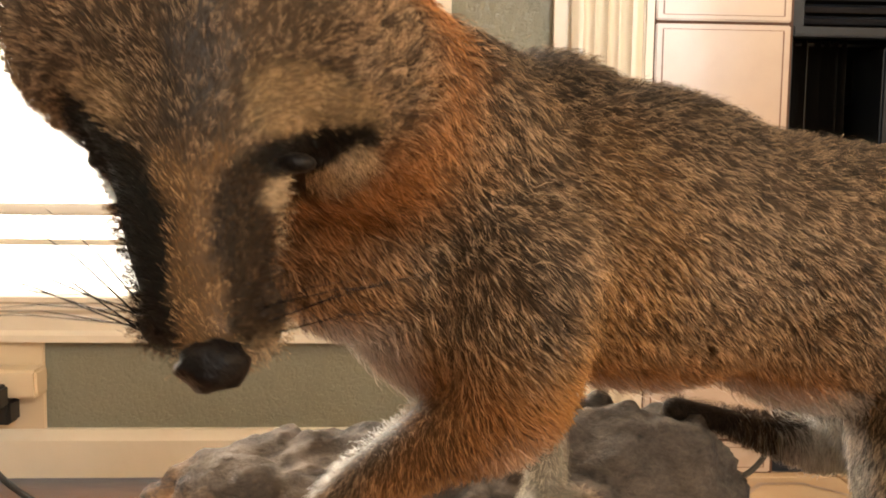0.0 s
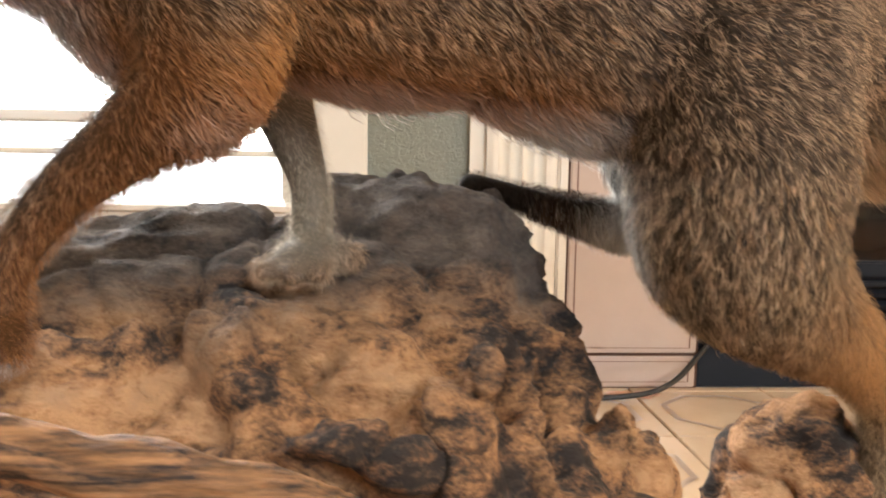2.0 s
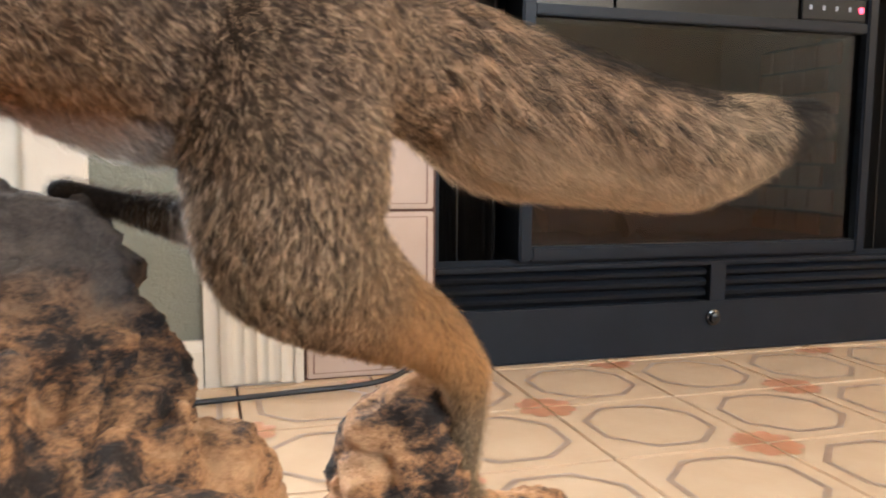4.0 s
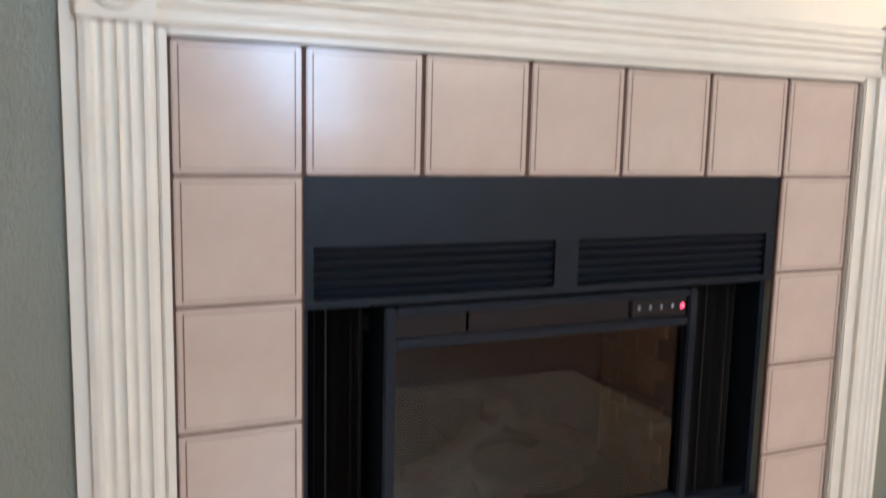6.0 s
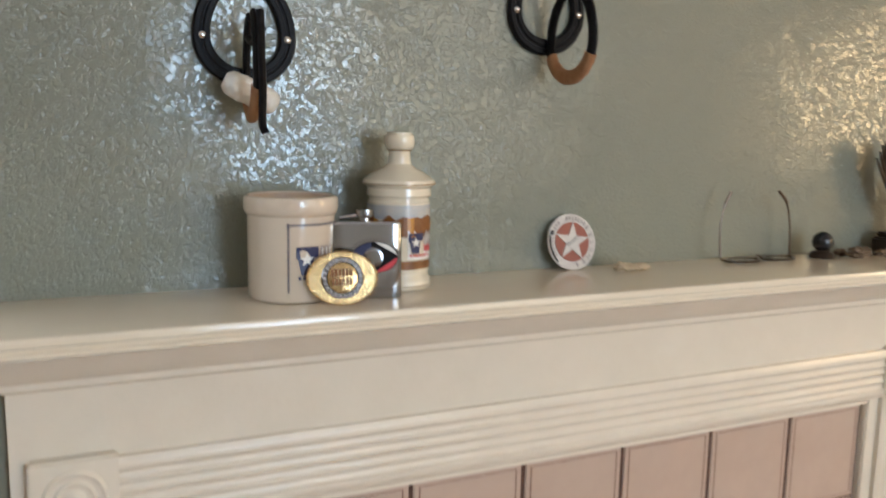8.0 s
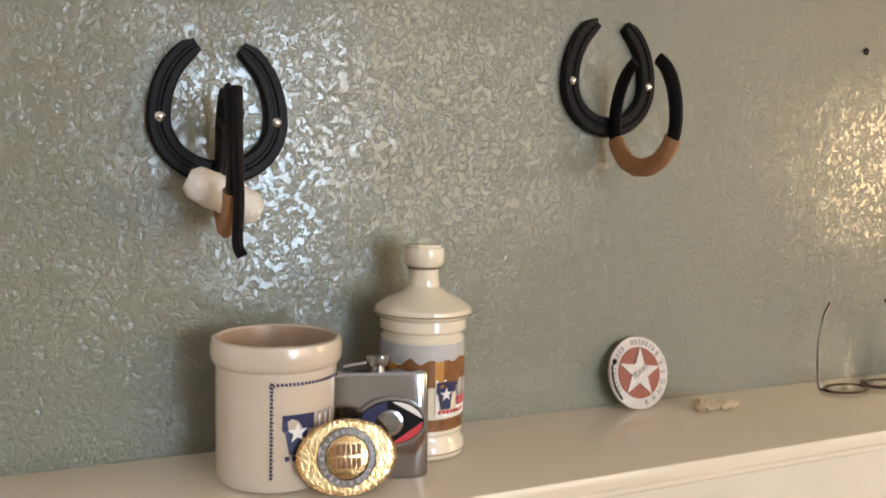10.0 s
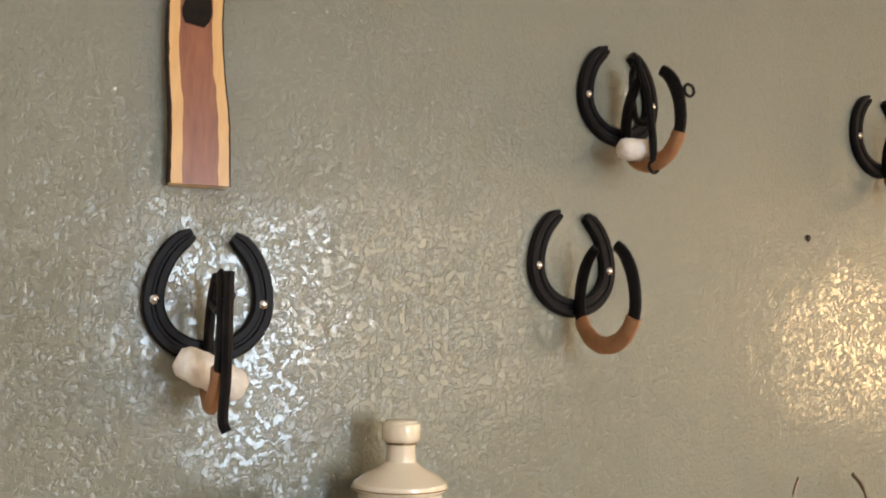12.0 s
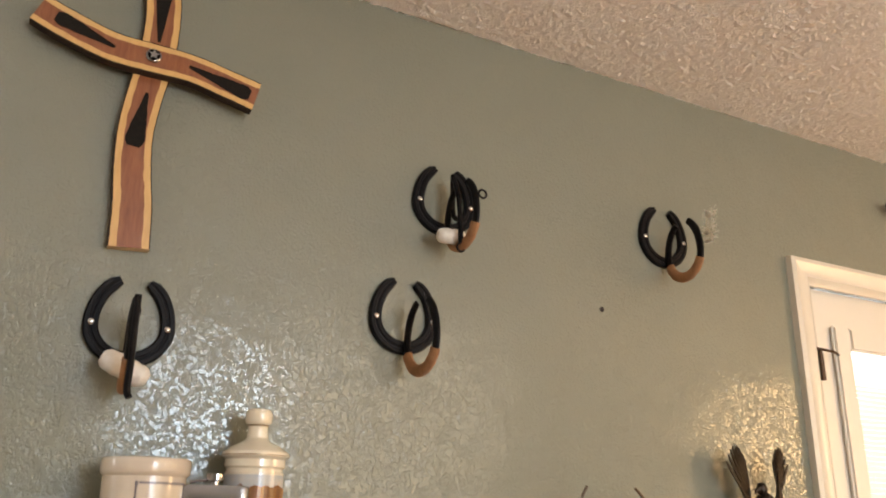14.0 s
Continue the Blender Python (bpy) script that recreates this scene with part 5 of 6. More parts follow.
# ---------- mounted fox ----------
FOX = [
    # trunk, breast and neck
    ("e", (-0.330, -0.860, 0.420), (0.060, 0.052, 0.066), (0, 0, 8)),
    ("e", (-0.258, -0.845, 0.417), (0.095, 0.053, 0.062), (0, 9, 8)),
    ("e", (-0.296, -0.845, 0.440), (0.050, 0.040, 0.052), (0, 15, 8)),
    ("e", (-0.165, -0.823, 0.399), (0.095, 0.050, 0.058), (0, 7, 8)),
    ("e", (-0.100, -0.808, 0.398), (0.055, 0.053, 0.058), (0, 0, 8)),
    ("e", (-0.370, -0.882, 0.428), (0.043, 0.040, 0.048), (0, 0, 0)),
    ("e", (-0.388, -0.905, 0.446), (0.034, 0.036, 0.036), (0, 0, 0)),
    ("e", (-0.088, -0.795, 0.418), (0.050, 0.046, 0.048), (0, 0, 8)),
    ("c", ((-0.334, -0.862, 0.446), (-0.362, -0.912, 0.460), (-0.388, -0.965, 0.472)), (0.048, 0.038, 0.034)),
    ("c", ((-0.240, -0.840, 0.415), (-0.150, -0.820, 0.406), (-0.100, -0.805, 0.402), (-0.050, -0.768, 0.394), (0.000, -0.730, 0.386)), (0.052, 0.050, 0.050, 0.044, 0.036)),
    # near foreleg and paw
    ("c", ((-0.312, -0.888, 0.410), (-0.315, -0.886, 0.362), (-0.340, -0.880, 0.340), (-0.370, -0.872, 0.318), (-0.392, -0.868, 0.291), (-0.395, -0.866, 0.272)), (0.034, 0.025, 0.0165, 0.0120, 0.0092, 0.0095)),
    ("e", (-0.397, -0.872, 0.264), (0.015, 0.015, 0.010), (0, 0, 0)),
    ("e", (-0.410, -0.880, 0.259), (0.0062, 0.0100, 0.0065), (0, 0, 0)),
    ("e", (-0.398, -0.886, 0.259), (0.0062, 0.0100, 0.0065), (0, 0, 0)),
    ("e", (-0.386, -0.884, 0.259), (0.0062, 0.0100, 0.0065), (0, 0, 0)),
    # far foreleg and paw
    ("c", ((-0.305, -0.815, 0.385), (-0.298, -0.813, 0.356), (-0.287, -0.812, 0.322), (-0.286, -0.814, 0.297)), (0.027, 0.0150, 0.0098, 0.0098)),
    ("e", (-0.286, -0.822, 0.289), (0.016, 0.015, 0.010), (0, 0, 30)),
    ("e", (-0.270, -0.818, 0.289), (0.009, 0.010, 0.008), (0, 0, 0)),
    ("e", (-0.302, -0.832, 0.284), (0.0058, 0.0095, 0.0066), (0, 0, -20)),
    ("e", (-0.291, -0.837, 0.283), (0.0058, 0.0095, 0.0066), (0, 0, -8)),
    ("e", (-0.280, -0.836, 0.284), (0.0058, 0.0095, 0.0066), (0, 0, 6)),
    # near hind leg and paw
    ("c", ((-0.104, -0.832, 0.380), (-0.103, -0.840, 0.330), (-0.098, -0.838, 0.296), (-0.060, -0.818, 0.264), (-0.025, -0.800, 0.243), (0.001, -0.788, 0.216)), (0.050, 0.046, 0.042, 0.0270, 0.0190, 0.0145)),
    ("c", ((0.001, -0.788, 0.216), (0.004, -0.782, 0.188), (0.000, -0.780, 0.152)), (0.0140, 0.0112, 0.0106)),
    ("e", (-0.004, -0.789, 0.144), (0.018, 0.016, 0.011), (0, 0, 30)),
    # far hind leg
    ("c", ((-0.118, -0.782, 0.375), (-0.112, -0.776, 0.332), (-0.126, -0.768, 0.302), (-0.165, -0.765, 0.309), (-0.210, -0.766, 0.320)), (0.038, 0.032, 0.0135, 0.0080, 0.0078)),
    # tail
    ("c", ((-0.060, -0.775, 0.402), (0.000, -0.730, 0.386), (0.060, -0.690, 0.370), (0.150, -0.635, 0.360), (0.260, -0.592, 0.348), (0.350, -0.570, 0.360), (0.415, -0.560, 0.376)), (0.040, 0.040, 0.046, 0.046, 0.042, 0.026, 0.008)),
    # head, muzzle and ears
    ("e", (-0.402, -0.982, 0.474), (0.043, 0.038, 0.034), (15, 0, 0)),
    ("e", (-0.429, -0.974, 0.466), (0.016, 0.022, 0.018), (0, 0, 0)),
    ("e", (-0.410, -0.998, 0.446), (0.0095, 0.012, 0.0135), (0, 20, 0)),
    ("e", (-0.370, -0.976, 0.460), (0.016, 0.024, 0.020), (0, 0, 0)),
    ("c", ((-0.398, -0.999, 0.463), (-0.394, -1.015, 0.441), (-0.389, -1.031, 0.422), (-0.385, -1.041, 0.413)), (0.0290, 0.0180, 0.0132, 0.0090)),
    ("e", (-0.379, -1.029, 0.413), (0.0066, 0.0090, 0.0060), (40, 0, 0)),
    ("e", (-0.397, -1.028, 0.414), (0.0068, 0.0090, 0.0060), (40, 0, 0)),
    ("e", (-0.352, -0.950, 0.512), (0.014, 0.008, 0.034), (0, 20, 20)),
    ("e", (-0.440, -0.955, 0.516), (0.014, 0.008, 0.034), (0, -24, -20)),
]
skin = blend_mesh("fox_mount", FOX, 0.0026, 4)
nv = len(skin.vertices)
co = np.empty(nv * 3)
skin.vertices.foreach_get("co", co)
co = co.reshape(-1, 3)
nt_ = len(skin.polygons)
cen, nor, area = np.empty(nt_ * 3), np.empty(nt_ * 3), np.empty(nt_)
skin.polygons.foreach_get("center", cen)
skin.polygons.foreach_get("normal", nor)
skin.polygons.foreach_get("area", area)
cen, nor = cen.reshape(-1, 3), nor.reshape(-1, 3)


def near(p, a, b):
    """Distance of points p from the segment a b, and how far along it."""
    a, b = np.array(a), np.array(b)
    u = np.clip(((p - a) @ (b - a)) / ((b - a) @ (b - a)), 0, 1)
    return np.linalg.norm(p - (a + u[:, None] * (b - a)), axis=1), u


def soft(x, lo, hi):
    return np.clip((x - lo) / (hi - lo), 0, 1)


DARK, GREY, TAN, RUST, CREAM, WHITE, BROWN = (np.array(c) for c in ((0.022, 0.017, 0.013), (0.235, 0.156, 0.096), (0.46, 0.255, 0.112), (0.46, 0.205, 0.070), (0.60, 0.46, 0.30), (0.84, 0.82, 0.78), (0.13, 0.070, 0.036)))
ORANGE = np.array((0.56, 0.215, 0.055))
GOLD_C = np.array((0.60, 0.31, 0.105))
# markings of the face as strips of (x, z), with a half width, a colour and a strength
FACE = (
    (((-0.366, 0.4530), (-0.374, 0.4545)), 0.0075, np.array((0.62, 0.43, 0.24)), 0.9),
    (((-0.4150, 0.4525), (-0.4100, 0.4530)), 0.0060, np.array((0.60, 0.41, 0.23)), 0.85),
    (((-0.3905, 0.4420), (-0.3900, 0.4285), (-0.3850, 0.4160)), 0.0060, TAN * 0.95, 0.8),
    (((-0.3930, 0.4750), (-0.3915, 0.4480)), 0.0045, DARK * 4.0, 0.6),
    (((-0.4130, 0.4370), (-0.4060, 0.4330)), 0.0030, TAN * 1.2, 0.8),
    (((-0.3740, 0.4120), (-0.3765, 0.4095)), 0.0035, CREAM * 0.7, 0.8),
    (((-0.4200, 0.4510), (-0.4119, 0.4442), (-0.4043, 0.4400)), 0.0044, DARK * 0.3, 1.0),
    (((-0.4041, 0.4387), (-0.3990, 0.4308), (-0.3980, 0.4214), (-0.3960, 0.4125)), 0.0052, DARK * 0.45, 1.0),
    (((-0.3800, 0.4385), (-0.3765, 0.4430), (-0.3690, 0.4466)), 0.0034, DARK * 0.3, 1.0),
    (((-0.3690, 0.4466), (-0.3610, 0.4490)), 0.0020, DARK * 0.4, 1.0),
    (((-0.3815, 0.4375), (-0.3806, 0.4290), (-0.3772, 0.4230), (-0.3765, 0.4165)), 0.0040, BROWN * 0.42, 1.0),
    (((-0.3745, 0.4365), (-0.3690, 0.4385), (-0.3620, 0.4430)), 0.0026, CREAM * 1.3, 1.0),
    (((-0.3735, 0.4350), (-0.3725, 0.4300), (-0.3722, 0.4250)), 0.0020, CREAM * 1.1, 0.95),
)


def coat(p, n):
    """Mean coat colour, grizzling, hair length and hair direction at points of the skin."""
    x, y, z = p.T
    N = len(p)
    along = np.clip((x + 0.36) / 0.27, 0, 1)
    belly = 0.350 - 0.020 * along
    top = 0.495 - 0.040 * along
    h = np.clip((z - belly) / (top - belly), -1, 1.2)
    col = np.tile(GREY, (N, 1)) * 1.0
    griz = np.ones(N) * 1.0
    length = np.full(N, 0.0060)

    def mixin(w, c):
        col[:] = col + w[:, None] * (c - col)

    mixin(soft(h, 0.62, 0.95) * 0.72, DARK * 1.6)
    trunk = soft(-0.155 - x, 0.0, 0.025)
    mixin(soft(0.46 - h, 0.0, 0.26) * 0.55 * trunk, TAN)
    mixin(soft(0.27 - h, 0.0, 0.18) * 0.9 * trunk, RUST)
    mixin(soft(0.37 - z, 0.0, 0.10) * 0.6 * (1 - trunk), np.array((0.44, 0.30, 0.165)))
    griz *= 1 - 0.75 * soft(0.30 - h, 0, 0.2) * trunk
    # white belly edge; the glow of light from behind is painted in too
    under = soft(-n[:, 2], 0.35, 0.7) * soft(0.15 - h, 0, 0.10) * (z > 0.30) * (x < -0.10)
    length = length + 0.008 * under
    mixin(under, WHITE)
    # golden stripe behind the shoulder, dark saddle patch on it, golden elbow
    d, _ = near(p, (-0.288, -0.90, 0.480), (-0.262, -0.900, 0.420))
    mixin(np.exp(-((d / 0.017) ** 2)) * 0.55, GOLD_C * 0.85)
    d, _ = near(p, (-0.272, -0.895, 0.395), (-0.280, -0.895, 0.360))
    mixin(np.exp(-((d / 0.020) ** 2)) * 0.65, GOLD_C)
    d, _ = near(p, (-0.305, -0.915, 0.402), (-0.302, -0.915, 0.378))
    mixin(np.exp(-((d / 0.011) ** 2)) * 0.7, DARK * 2.2)
    d, _ = near(p, (-0.297, -0.900, 0.362), (-0.292, -0.890, 0.355))
    mixin(np.exp(-((d / 0.016) ** 2)) * 0.9, GOLD_C)
    # breast; its white lower rim also paints the backlight from the window
    br = soft(-0.345 - x, 0.0, 0.03) * soft(0.43 - z, 0.0, 0.03) * (y > -0.95)
    mixin(br * 0.6, RUST * 0.9)
    mixin(br * soft(0.395 - z, 0, 0.014) * soft(-n[:, 2], 0.05, 0.45), WHITE)
    # legs
    for a, b, c, g, ln in (((-0.318, -0.888, 0.352), (-0.345, -0.882, 0.332), RUST * 0.9, 0.4, 0.0050), ((-0.345, -0.882, 0.332), (-0.395, -0.866, 0.262), RUST * 0.72, 0.4, 0.0034), ((-0.294, -0.812, 0.352), (-0.286, -0.822, 0.278), np.array((0.68, 0.58, 0.44)), 0.25, 0.0024), ((-0.080, -0.838, 0.275), (0.001, -0.787, 0.216), TAN * 0.9, 0.6, 0.0052), ((0.001, -0.787, 0.216), (0.000, -0.780, 0.140), np.array((0.40, 0.29, 0.17)), 0.4, 0.0034), ((-0.128, -0.765, 0.302), (-0.210, -0.764, 0.320), BROWN * 0.42, 0.4, 0.0028)):
        d, u = near(p, a, b)
        w = np.clip(1.6 - d / 0.022, 0, 1)
        col += w[:, None] * (c - col)
        griz += w * (g - griz)
        length += w * (ln - length)
    # grey stripe down the front of the near foreleg, white behind it
    d, u = near(p, (-0.362, -0.885, 0.345), (-0.404, -0.876, 0.296))
    mixin(np.clip(1.5 - d / 0.010, 0, 1) * 0.75, GREY * 0.62)
    # white inner edge, widened to hold the light from behind as well
    d, u = near(p, (-0.345, -0.872, 0.352), (-0.402, -0.862, 0.305))
    mixin(np.clip(1.5 - d / 0.016, 0, 1) * soft(n[:, 1], -0.5, 0.0) * soft(z, 0.29, 0.31), WHITE)
    d, u = near(p, (-0.312, -0.822, 0.352), (-0.300, -0.822, 0.316))
    mixin(np.clip(1.3 - d / 0.009, 0, 1) * 0.9, DARK * 1.5)
    for toe in ((-0.291, -0.835, 0.283), (-0.398, -0.884, 0.259)):
        d, u = near(p, toe, (toe[0] + 0.001, toe[1], toe[2]))
        length += np.clip(1.5 - d / 0.012, 0, 1) * (0.0011 - length)
    # haunch: rust hock, pale inner thigh
    d, u = near(p, (-0.150, -0.845, 0.300), (-0.118, -0.850, 0.258))
    mixin(np.exp(-((d / 0.018) ** 2)) * 0.7, CREAM * 0.75)
    d, u = near(p, (-0.045, -0.822, 0.258), (0.006, -0.800, 0.220))
    mixin(np.exp(-((d / 0.022) ** 2)) * 0.95, np.array((0.61, 0.335, 0.125)))
    griz -= 0.6 * np.exp(-((d / 0.024) ** 2))
    inner = soft(y, -0.832, -0.812) * soft(0.37 - z, 0, 0.02) * soft(z, 0.275, 0.290) * soft(-0.09 - x, 0, 0.01) * soft(x, -0.185, -0.168)
    thin, _ = near(p, (-0.135, -0.765, 0.302), (-0.210, -0.764, 0.320))
    mixin(inner * 0.98 * soft(thin, 0.009, 0.013), WHITE)
    length += inner * 0.005
    d, u = near(p, (-0.165, -0.832, 0.335), (-0.145, -0.835, 0.285))
    mixin(np.clip(1.5 - d / 0.013, 0, 1) * soft(-n[:, 0], -0.1, 0.4) * 0.9, WHITE)
    # tail: black line on top, buff below, dark tip
    d, u = near(p, (0.0, -0.73, 0.386), (0.15, -0.635, 0.360))
    d2, u2 = near(p, (0.15, -0.635, 0.360), (0.41, -0.558, 0.374))
    wt = ((np.minimum(d, d2) < 0.066) & (x > -0.035) & (z > 0.27)).astype(float) * soft(x, -0.03, 0.01)
    length += wt * (0.027 - length)
    axis_z = np.where(x < 0.26, 0.384 - 0.14 * np.maximum(x, 0), 0.348 + 0.18 * (x - 0.26))
    mixin(wt * soft(axis_z - z, 0.010, 0.038) * 0.85, CREAM * 1.05)
    griz -= wt * soft(axis_z - z, 0.0, 0.03) * 0.6
    mixin(wt * soft(x, 0.20, 0.28) * 0.6, CREAM * 0.8)
    mixin(wt * soft(z - axis_z, 0.026, 0.035) * soft(x, 0.03, 0.08) * 0.95, DARK)
    mixin(wt * soft(x, 0.33, 0.36), DARK * 1.4)
    # neck and head
    d, u = near(p, (-0.345, -0.930, 0.500), (-0.360, -0.945, 0.442))
    mixin(np.exp(-((d / 0.022) ** 2)) * (y < -0.885) * 0.95, ORANGE)
    d, u = near(p, (-0.362, -0.945, 0.440), (-0.372, -0.930, 0.420))
    mixin(np.exp(-((d / 0.020) ** 2)) * 0.85, RUST * 0.75)
    griz -= 0.6 * np.exp(-((d / 0.024) ** 2))
    hd = soft(-0.952 - y, 0.0, 0.016)
    length += hd * (0.0045 - length)
    mixin(hd, GREY * 0.85)
    back = soft(x, -0.362, -0.352) * soft(0.452 - z, 0, 0.01)
    mixin(hd * back * 0.9, ORANGE * 0.9)
    length += hd * soft(0.462 - z, 0, 0.01) * (0.0015 - length)
    ear = soft(z, 0.484, 0.494) * soft(x, -0.372, -0.362)
    mixin(ear * (y < -0.93) * 0.9, ORANGE)
    face = hd * soft(-0.985 - y, 0, 0.02)
    flat = np.stack([x, np.zeros(N), z], 1)
    for line, half, c, strength in FACE:
        d = np.full(N, 1.0)
        for (ax, az), (bx, bz) in zip(line, line[1:]):
            d = np.minimum(d, near(flat, (ax, 0, az), (bx, 0, bz))[0])
        edge = half * (1 + 0.22 * np.sin(x * 2100 + z * 900) * np.sin(z * 1700))
        mixin(hd * np.clip(1.0 + (edge - d) / 0.0016, 0, 1) * strength, c)
    length += face * (np.minimum(length, 0.0017) - length)
    length += hd * soft(0.446 - z, 0, 0.006) * (0.0008 - length)
    griz -= 0.12 * face
    # hair lies back along the body, down the legs and away from the nose
    flow = np.tile(np.array((0.66, 0.13, -0.60)), (N, 1))
    legs = soft(0.35 - z, 0, 0.03) * (1 - wt)
    flow += legs[:, None] * (np.array((-0.05, 0.0, -1.0)) - flow)
    flow += wt[:, None] * (np.array((0.80, 0.24, -0.55)) - flow)
    flow += hd[:, None] * (np.stack([np.sign(x + 0.391) * 0.14, np.full(N, 0.6), np.full(N, 0.55)], 1) - flow)
    return np.clip(col, 0.004, 1), np.clip(griz, 0.1, 1), length, flow


rs = np.random.RandomState(7)
HAIRS = 640000
dens = area * (1 + 2.2 * (cen[:, 1] < -0.945) + 0.5 * (cen[:, 2] < 0.33))
pick = rs.choice(nt_, HAIRS, p=dens / dens.sum())
root = cen[pick] + rs.normal(0, 0.0011, (HAIRS, 3))
nn = nor[pick]
col, griz, length, flow = coat(root, nn)
# clumps: hairs that stand near one another lean alike
cell = np.floor(root / 0.006).astype(int)
key = (cell[:, 0] * 73856093) ^ (cell[:, 1] * 19349663) ^ (cell[:, 2] * 83492791)
lean = np.stack([np.sin(key * 0.013 + k * 2.1) for k in range(3)], 1)
flow = flow + 0.22 * lean + rs.normal(0, 0.16, (HAIRS, 3))
flow -= nn * (flow * nn).sum(1, keepdims=True)
flow /= np.linalg.norm(flow, axis=1, keepdims=True) + 1e-9
length = length * rs.uniform(0.6, 1.25, HAIRS)
lift = rs.uniform(0.16, 0.42, HAIRS)[:, None] * np.where(length > 0.013, 1.7, 1.0)[:, None]
d1 = flow + nn * lift * 1.5
d1 /= np.linalg.norm(d1, axis=1, keepdims=True)
d2 = flow + nn * lift * 0.3 + np.array((0, 0, -0.12))
d2 /= np.linalg.norm(d2, axis=1, keepdims=True)
mid = root + d1 * length[:, None] * 0.5
tip = mid + d2 * length[:, None] * 0.5
root = root - nn * 0.001
side = np.cross(d1, nn) + rs.normal(0, 0.35, (HAIRS, 3))
side /= np.linalg.norm(side, axis=1, keepdims=True) + 1e-9
wd = (0.00015 + 0.00010 * rs.rand(HAIRS))[:, None] * np.clip(length / 0.0075, 0.34, 1.5)[:, None]
V = np.stack([root - side * wd, root + side * wd, mid - side * wd * 0.8, mid + side * wd * 0.8, tip], 1).reshape(-1, 3)
# banded guard hairs: dark root, pale band, some dark tips
c2 = np.floor(root / np.array((0.0019, 0.0024, 0.0026)) / np.where(length > 0.012, 2.4, 1.0)[:, None]).astype(int)
kind = (np.abs(np.sin(c2[:, 0] * 12.9898 + c2[:, 1] * 78.233 + c2[:, 2] * 37.719) * 43758.5453) % 1.0 * 0.74 + 0.26 * rs.rand(HAIRS))[:, None]
g = griz[:, None]
tone = rs.uniform(0.75, 1.25, (HAIRS, 1))
lum = np.clip((col.mean(1, keepdims=True) - 0.022) / 0.07, 0, 1)
base_c = col * (1 - 0.35 * g) * tone
pale = col * 1.5 + lum * np.array((0.37, 0.256, 0.156))
pale *= np.minimum(1.0, 0.74 / pale.max(1, keepdims=True))
pale = col * (1 - g) + g * pale
dark_c = col * (1 - g) + g * (col * 0.16)
mid_c = np.where(kind < 0.42, pale, np.where(kind < 0.66, dark_c, col)) * tone
tip_c = np.where(kind < 0.33, pale * 1.12, np.where(kind < 0.68, dark_c, col)) * tone
C = np.stack([base_c, base_c, mid_c, mid_c, tip_c], 1).reshape(-1, 3)

# skin, hairs, eyes, nose and whiskers go into one mesh
scol, sgriz, _, _ = coat(co, np.array([v.normal for v in skin.vertices]))
faces_s = [tuple(p.vertices) for p in skin.polygons]
ex = bmesh.new()
nose_b = lump(ex, (-0.3838, -1.0475, 0.4085), (0.0060, 0.0050, 0.0044), 3, 0.22)
for s in (-1, 1):
    lump(ex, (-0.3935 + s * 0.0190, -1.0125, 0.4425), (0.0042, 0.0042, 0.0022), 2, 0.0, 2)
rng = random.Random(12)
for s in (-1, 1):
    for k in range(11 if s < 0 else 5):
        o = Vector((-0.389 + s * 0.010, -1.036 + rng.uniform(-0.004, 0.006), 0.414 + rng.uniform(-0.004, 0.004)))
        e = o + Vector((s * rng.uniform(0.020, 0.046), rng.uniform(0.002, 0.010), rng.uniform(-0.001, 0.020)))
        m1 = o.lerp(e, 0.5) + Vector((0, 0, 0.0015))
        tube(ex, [o, m1, e], [0.00018, 0.00013, 0.00005], 4)
ex.verts.index_update()
exv = np.array([v.co[:] for v in ex.verts])
exf = [tuple(v.index for v in f.verts) for f in ex.faces]
ex.free()
n0, n1 = len(co), len(exv)
idx = np.arange(HAIRS) * 5 + n0 + n1
verts = np.concatenate([co - np.array([v.normal for v in skin.vertices]) * 0.0012, exv, V])
quads = np.stack([idx, idx + 1, idx + 3, idx + 2], 1)
tris = np.stack([idx + 2, idx + 3, idx + 4], 1)
loops = [np.array([i for f in faces_s for i in f]), np.array([i + n0 for f in exf for i in f]), quads.ravel(), tris.ravel()]
sizes = np.concatenate([[len(f) for f in faces_s], [len(f) for f in exf], np.full(HAIRS, 4), np.full(HAIRS, 3)]).astype(np.int32)
fm = bpy.data.meshes.new("fox_mount")
fm.vertices.add(len(verts))
fm.vertices.foreach_set("co", verts.ravel())
allloops = np.concatenate(loops).astype(np.int32)
fm.loops.add(len(allloops))
fm.loops.foreach_set("vertex_index", allloops)
fm.polygons.add(len(sizes))
fm.polygons.foreach_set("loop_start", np.concatenate([[0], np.cumsum(sizes)[:-1]]).astype(np.int32))
mi = np.zeros(len(sizes), np.int32)
mi[len(faces_s) : len(faces_s) + len(exf)] = 1
fm.polygons.foreach_set("material_index", mi)
fm.update(calc_edges=True)
at = fm.color_attributes.new("coat", "FLOAT_COLOR", "POINT")
cc = np.ones((len(verts), 4))
cc[:, :3] = np.concatenate([scol * 0.35, np.full((n1, 3), 0.01), np.clip(C, 0.003, 0.85)])
at.data.foreach_set("color", cc.astype(np.float32).ravel())
bpy.data.meshes.remove(skin)
FUR = bpy.data.materials.new("banded_fox_fur")
FUR.use_nodes = True
fb_ = FUR.node_tree.nodes["Principled BSDF"]
ca = FUR.node_tree.nodes.new("ShaderNodeVertexColor")
ca.layer_name = "coat"
FUR.node_tree.links.new(ca.outputs["Color"], fb_.inputs["Base Color"])
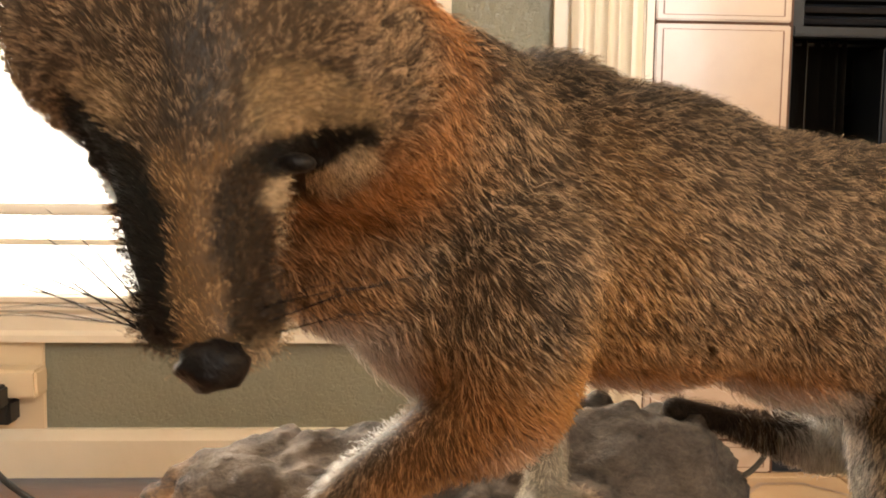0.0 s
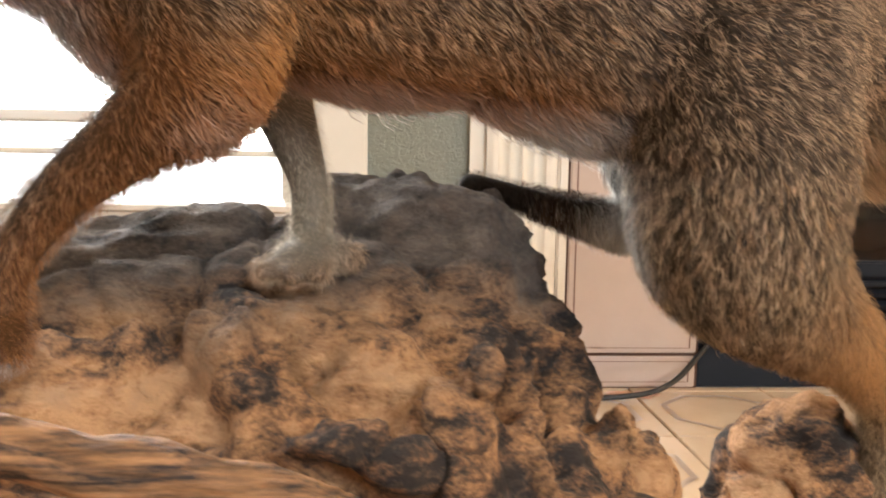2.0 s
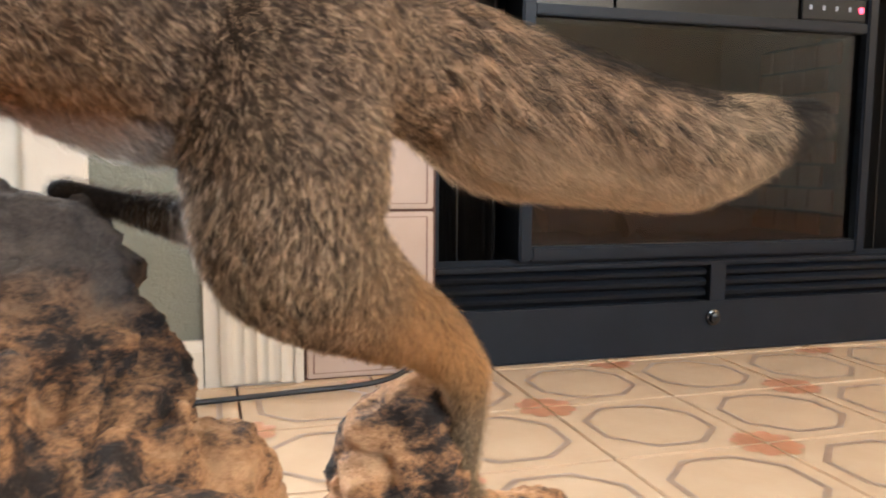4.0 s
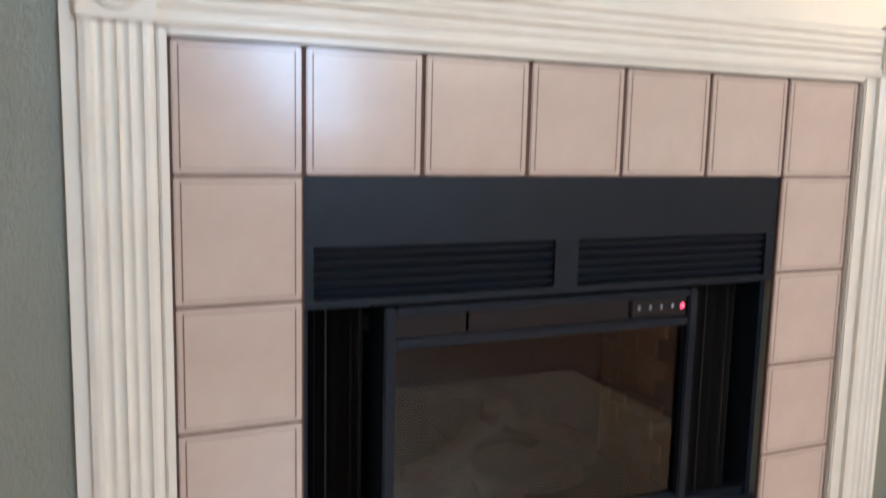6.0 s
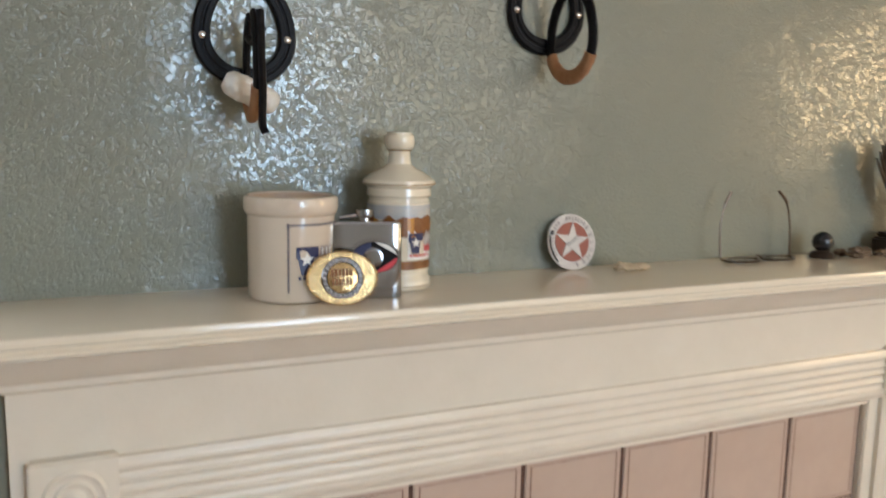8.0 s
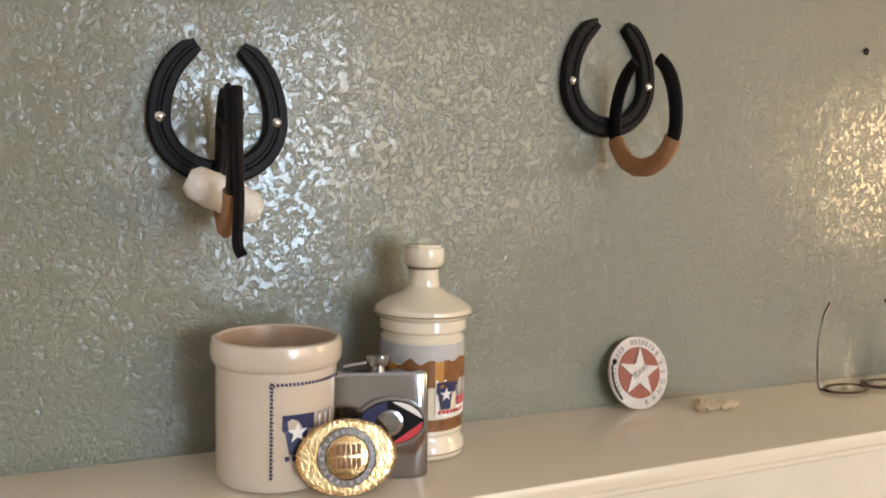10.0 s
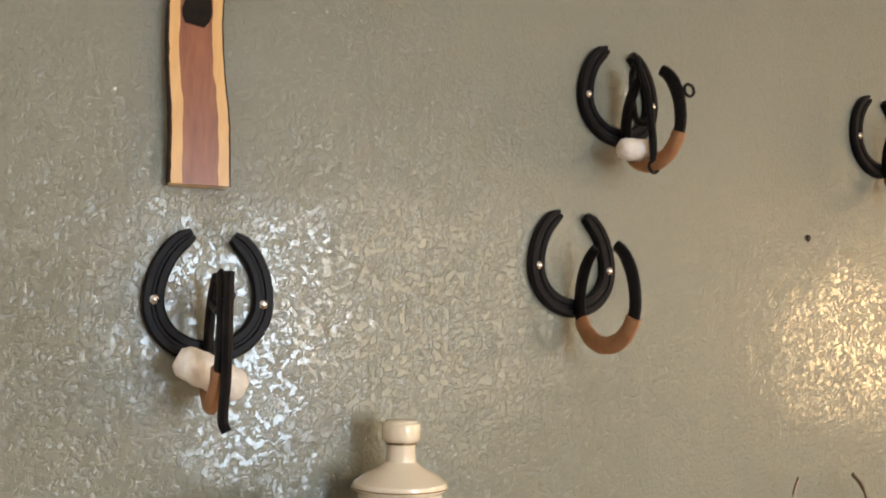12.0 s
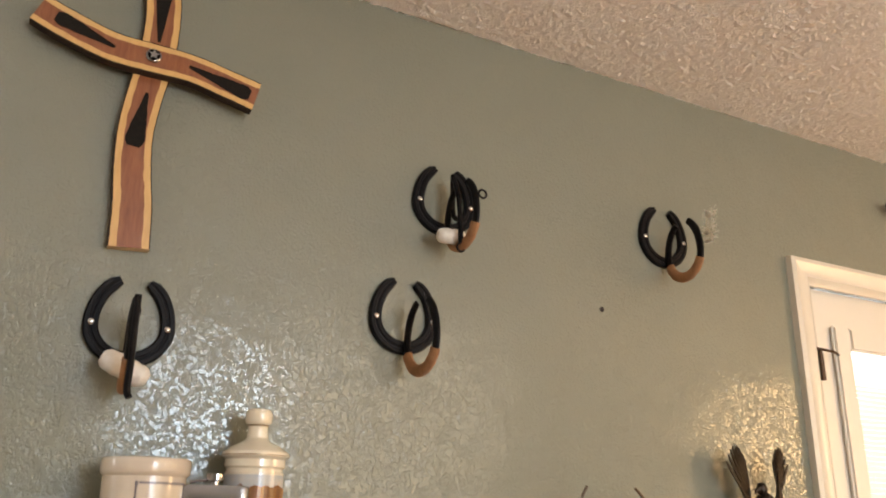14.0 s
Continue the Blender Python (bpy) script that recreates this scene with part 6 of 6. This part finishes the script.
fb_.inputs["Roughness"].default_value = 0.5
fb_.inputs["Specular IOR Level"].default_value = 0.35
tr_ = FUR.node_tree.nodes.new("ShaderNodeBsdfTranslucent")
mx_ = FUR.node_tree.nodes.new("ShaderNodeMixShader")
mx_.inputs[0].default_value = 0.38
FUR.node_tree.links.new(ca.outputs["Color"], tr_.inputs["Color"])
FUR.node_tree.links.new(fb_.outputs[0], mx_.inputs[1])
FUR.node_tree.links.new(tr_.outputs[0], mx_.inputs[2])
FUR.node_tree.links.new(mx_.outputs[0], FUR.node_tree.nodes["Material Output"].inputs["Surface"])
NOSE = mat("black_nose_leather", (0.006, 0.005, 0.005), 0.34, spec=0.16, bump=0.0004, bump_scale=900)
fm.materials.append(FUR)
fm.materials.append(NOSE)
fm.shade_smooth()
fox = tagged(new("fox_mount", fm), "taxidermy gray fox mount with grizzled gray and rust coat on driftwood", "taxidermy")

# ---------- hearth and fireplace tiles ----------
hearth = tagged(part("hearth", abox(-0.32, 1.75, -1.45, WY, -0.013, -0.006), GROUT2), "cream hearth tiles with taupe octagons and rust flowers", "hearth", kind="structure")
G = 0.2


def hearth_tile(kind):
    """One floor tile with an octagon band; corners with flowers in alternate places."""
    bm = bmesh.new()
    box(bm, -0.0982, 0.0982, -0.0982, 0.0982, -0.008, 0.0, 0.0012)
    def ring(r, ch, wdt, z):
        o = [(r, r - ch), (r - ch, r), (-r + ch, r), (-r, r - ch), (-r, -r + ch), (-r + ch, -r), (r - ch, -r), (r, -r + ch)]
        r2, c2 = r - wdt, ch - wdt * 0.586
        i = [(r2, r2 - c2), (r2 - c2, r2), (-r2 + c2, r2), (-r2, r2 - c2), (-r2, -r2 + c2), (-r2 + c2, -r2), (r2 - c2, -r2), (r2, -r2 + c2)]
        A = [bm.verts.new((x, y, z)) for x, y in o]
        B = [bm.verts.new((x, y, z)) for x, y in i]
        for k in range(8):
            bm.faces.new((A[k], A[(k + 1) % 8], B[(k + 1) % 8], B[k])).material_index = 1
    ring(0.078, 0.045, 0.0085, 0.0004)
    for sx, sy in ((1, 1), (-1, -1)) if kind else ((1, -1), (-1, 1)):
        cx, cy = sx * 0.0980, sy * 0.0980
        pts = [(cx, cy)]
        a0 = math.atan2(-sy, -sx) - math.pi / 4
        for k in range(19):
            a = a0 + math.pi / 2 * k / 18
            r = 0.040 * (0.80 + 0.22 * abs(math.sin(3.0 * (a - a0) * 1.5)))
            pts.append((cx + r * math.cos(a), cy + r * math.sin(a)))
        bm.faces.new([bm.verts.new((x, y, 0.0006)) for x, y in pts]).material_index = 2
    return mesh_of("hearth_tile", bm, [HEARTH, BAND, FLOWER])


kinds = [hearth_tile(0), hearth_tile(1)]
for i in range(10):
    for j in range(7):
        s = new("hearth_tile", kinds[(i + j) % 2])
        s.parent = hearth
        s.location = (-0.2 + G * i, -0.122 - G * j, 0.0)
# cut row against the wall
cut = abox(-0.0982, 0.0982, -0.0098, 0.0098, -0.008, 0.0, 0.001)
cut_me = mesh_of("hearth_tile", cut, [HEARTH])
for i in range(10):
    s = new("hearth_tile", cut_me)
    s.parent = hearth
    s.location = (-0.2 + G * i, -0.0105, 0.0)


def wall_tile(h):
    """A glazed wall tile with brown lines along its edges."""
    bm = bmesh.new()
    w = 0.0986
    box(bm, -w, w, -0.006, 0.002, -h / 2, h / 2, 0.0018)
    y = -0.0064
    for a, b2, t in ((w - 0.0105, 0, 1), (-w + 0.0105, 0, 1)):
        bm.faces.new([bm.verts.new(p) for p in ((a - 0.0011, y, -h / 2 + 0.008), (a + 0.0011, y, -h / 2 + 0.008), (a + 0.0011, y, h / 2 - 0.008), (a - 0.0011, y, h / 2 - 0.008))]).material_index = 1
    for zz in (h / 2 - 0.008, -h / 2 + 0.008):
        bm.faces.new([bm.verts.new(p) for p in ((-w + 0.0105, y, zz - 0.0005), (w - 0.0105, y, zz - 0.0005), (w - 0.0105, y, zz + 0.0005), (-w + 0.0105, y, zz + 0.0005))]).material_index = 1
    bmesh.ops.recalc_face_normals(bm, faces=bm.faces)
    return mesh_of("tile", bm, [TILE, TILE_LINE])


full, short = wall_tile(0.2005), wall_tile(0.0470)
rng = random.Random(2)
for i in range(7):
    for r in range(6):
        if 0 < i < 6 and r < 5:
            continue
        s = new("tile", short if r == 0 else full)
        s.parent = fire
        zc = 0.0252 if r == 0 else (r - 1 + 0.25) * P + P / 2
        s.matrix_basis = pose((i + 0.5) * P, 0.0, zc, rng.uniform(-0.25, 0.25), 0, rng.uniform(-0.25, 0.25))
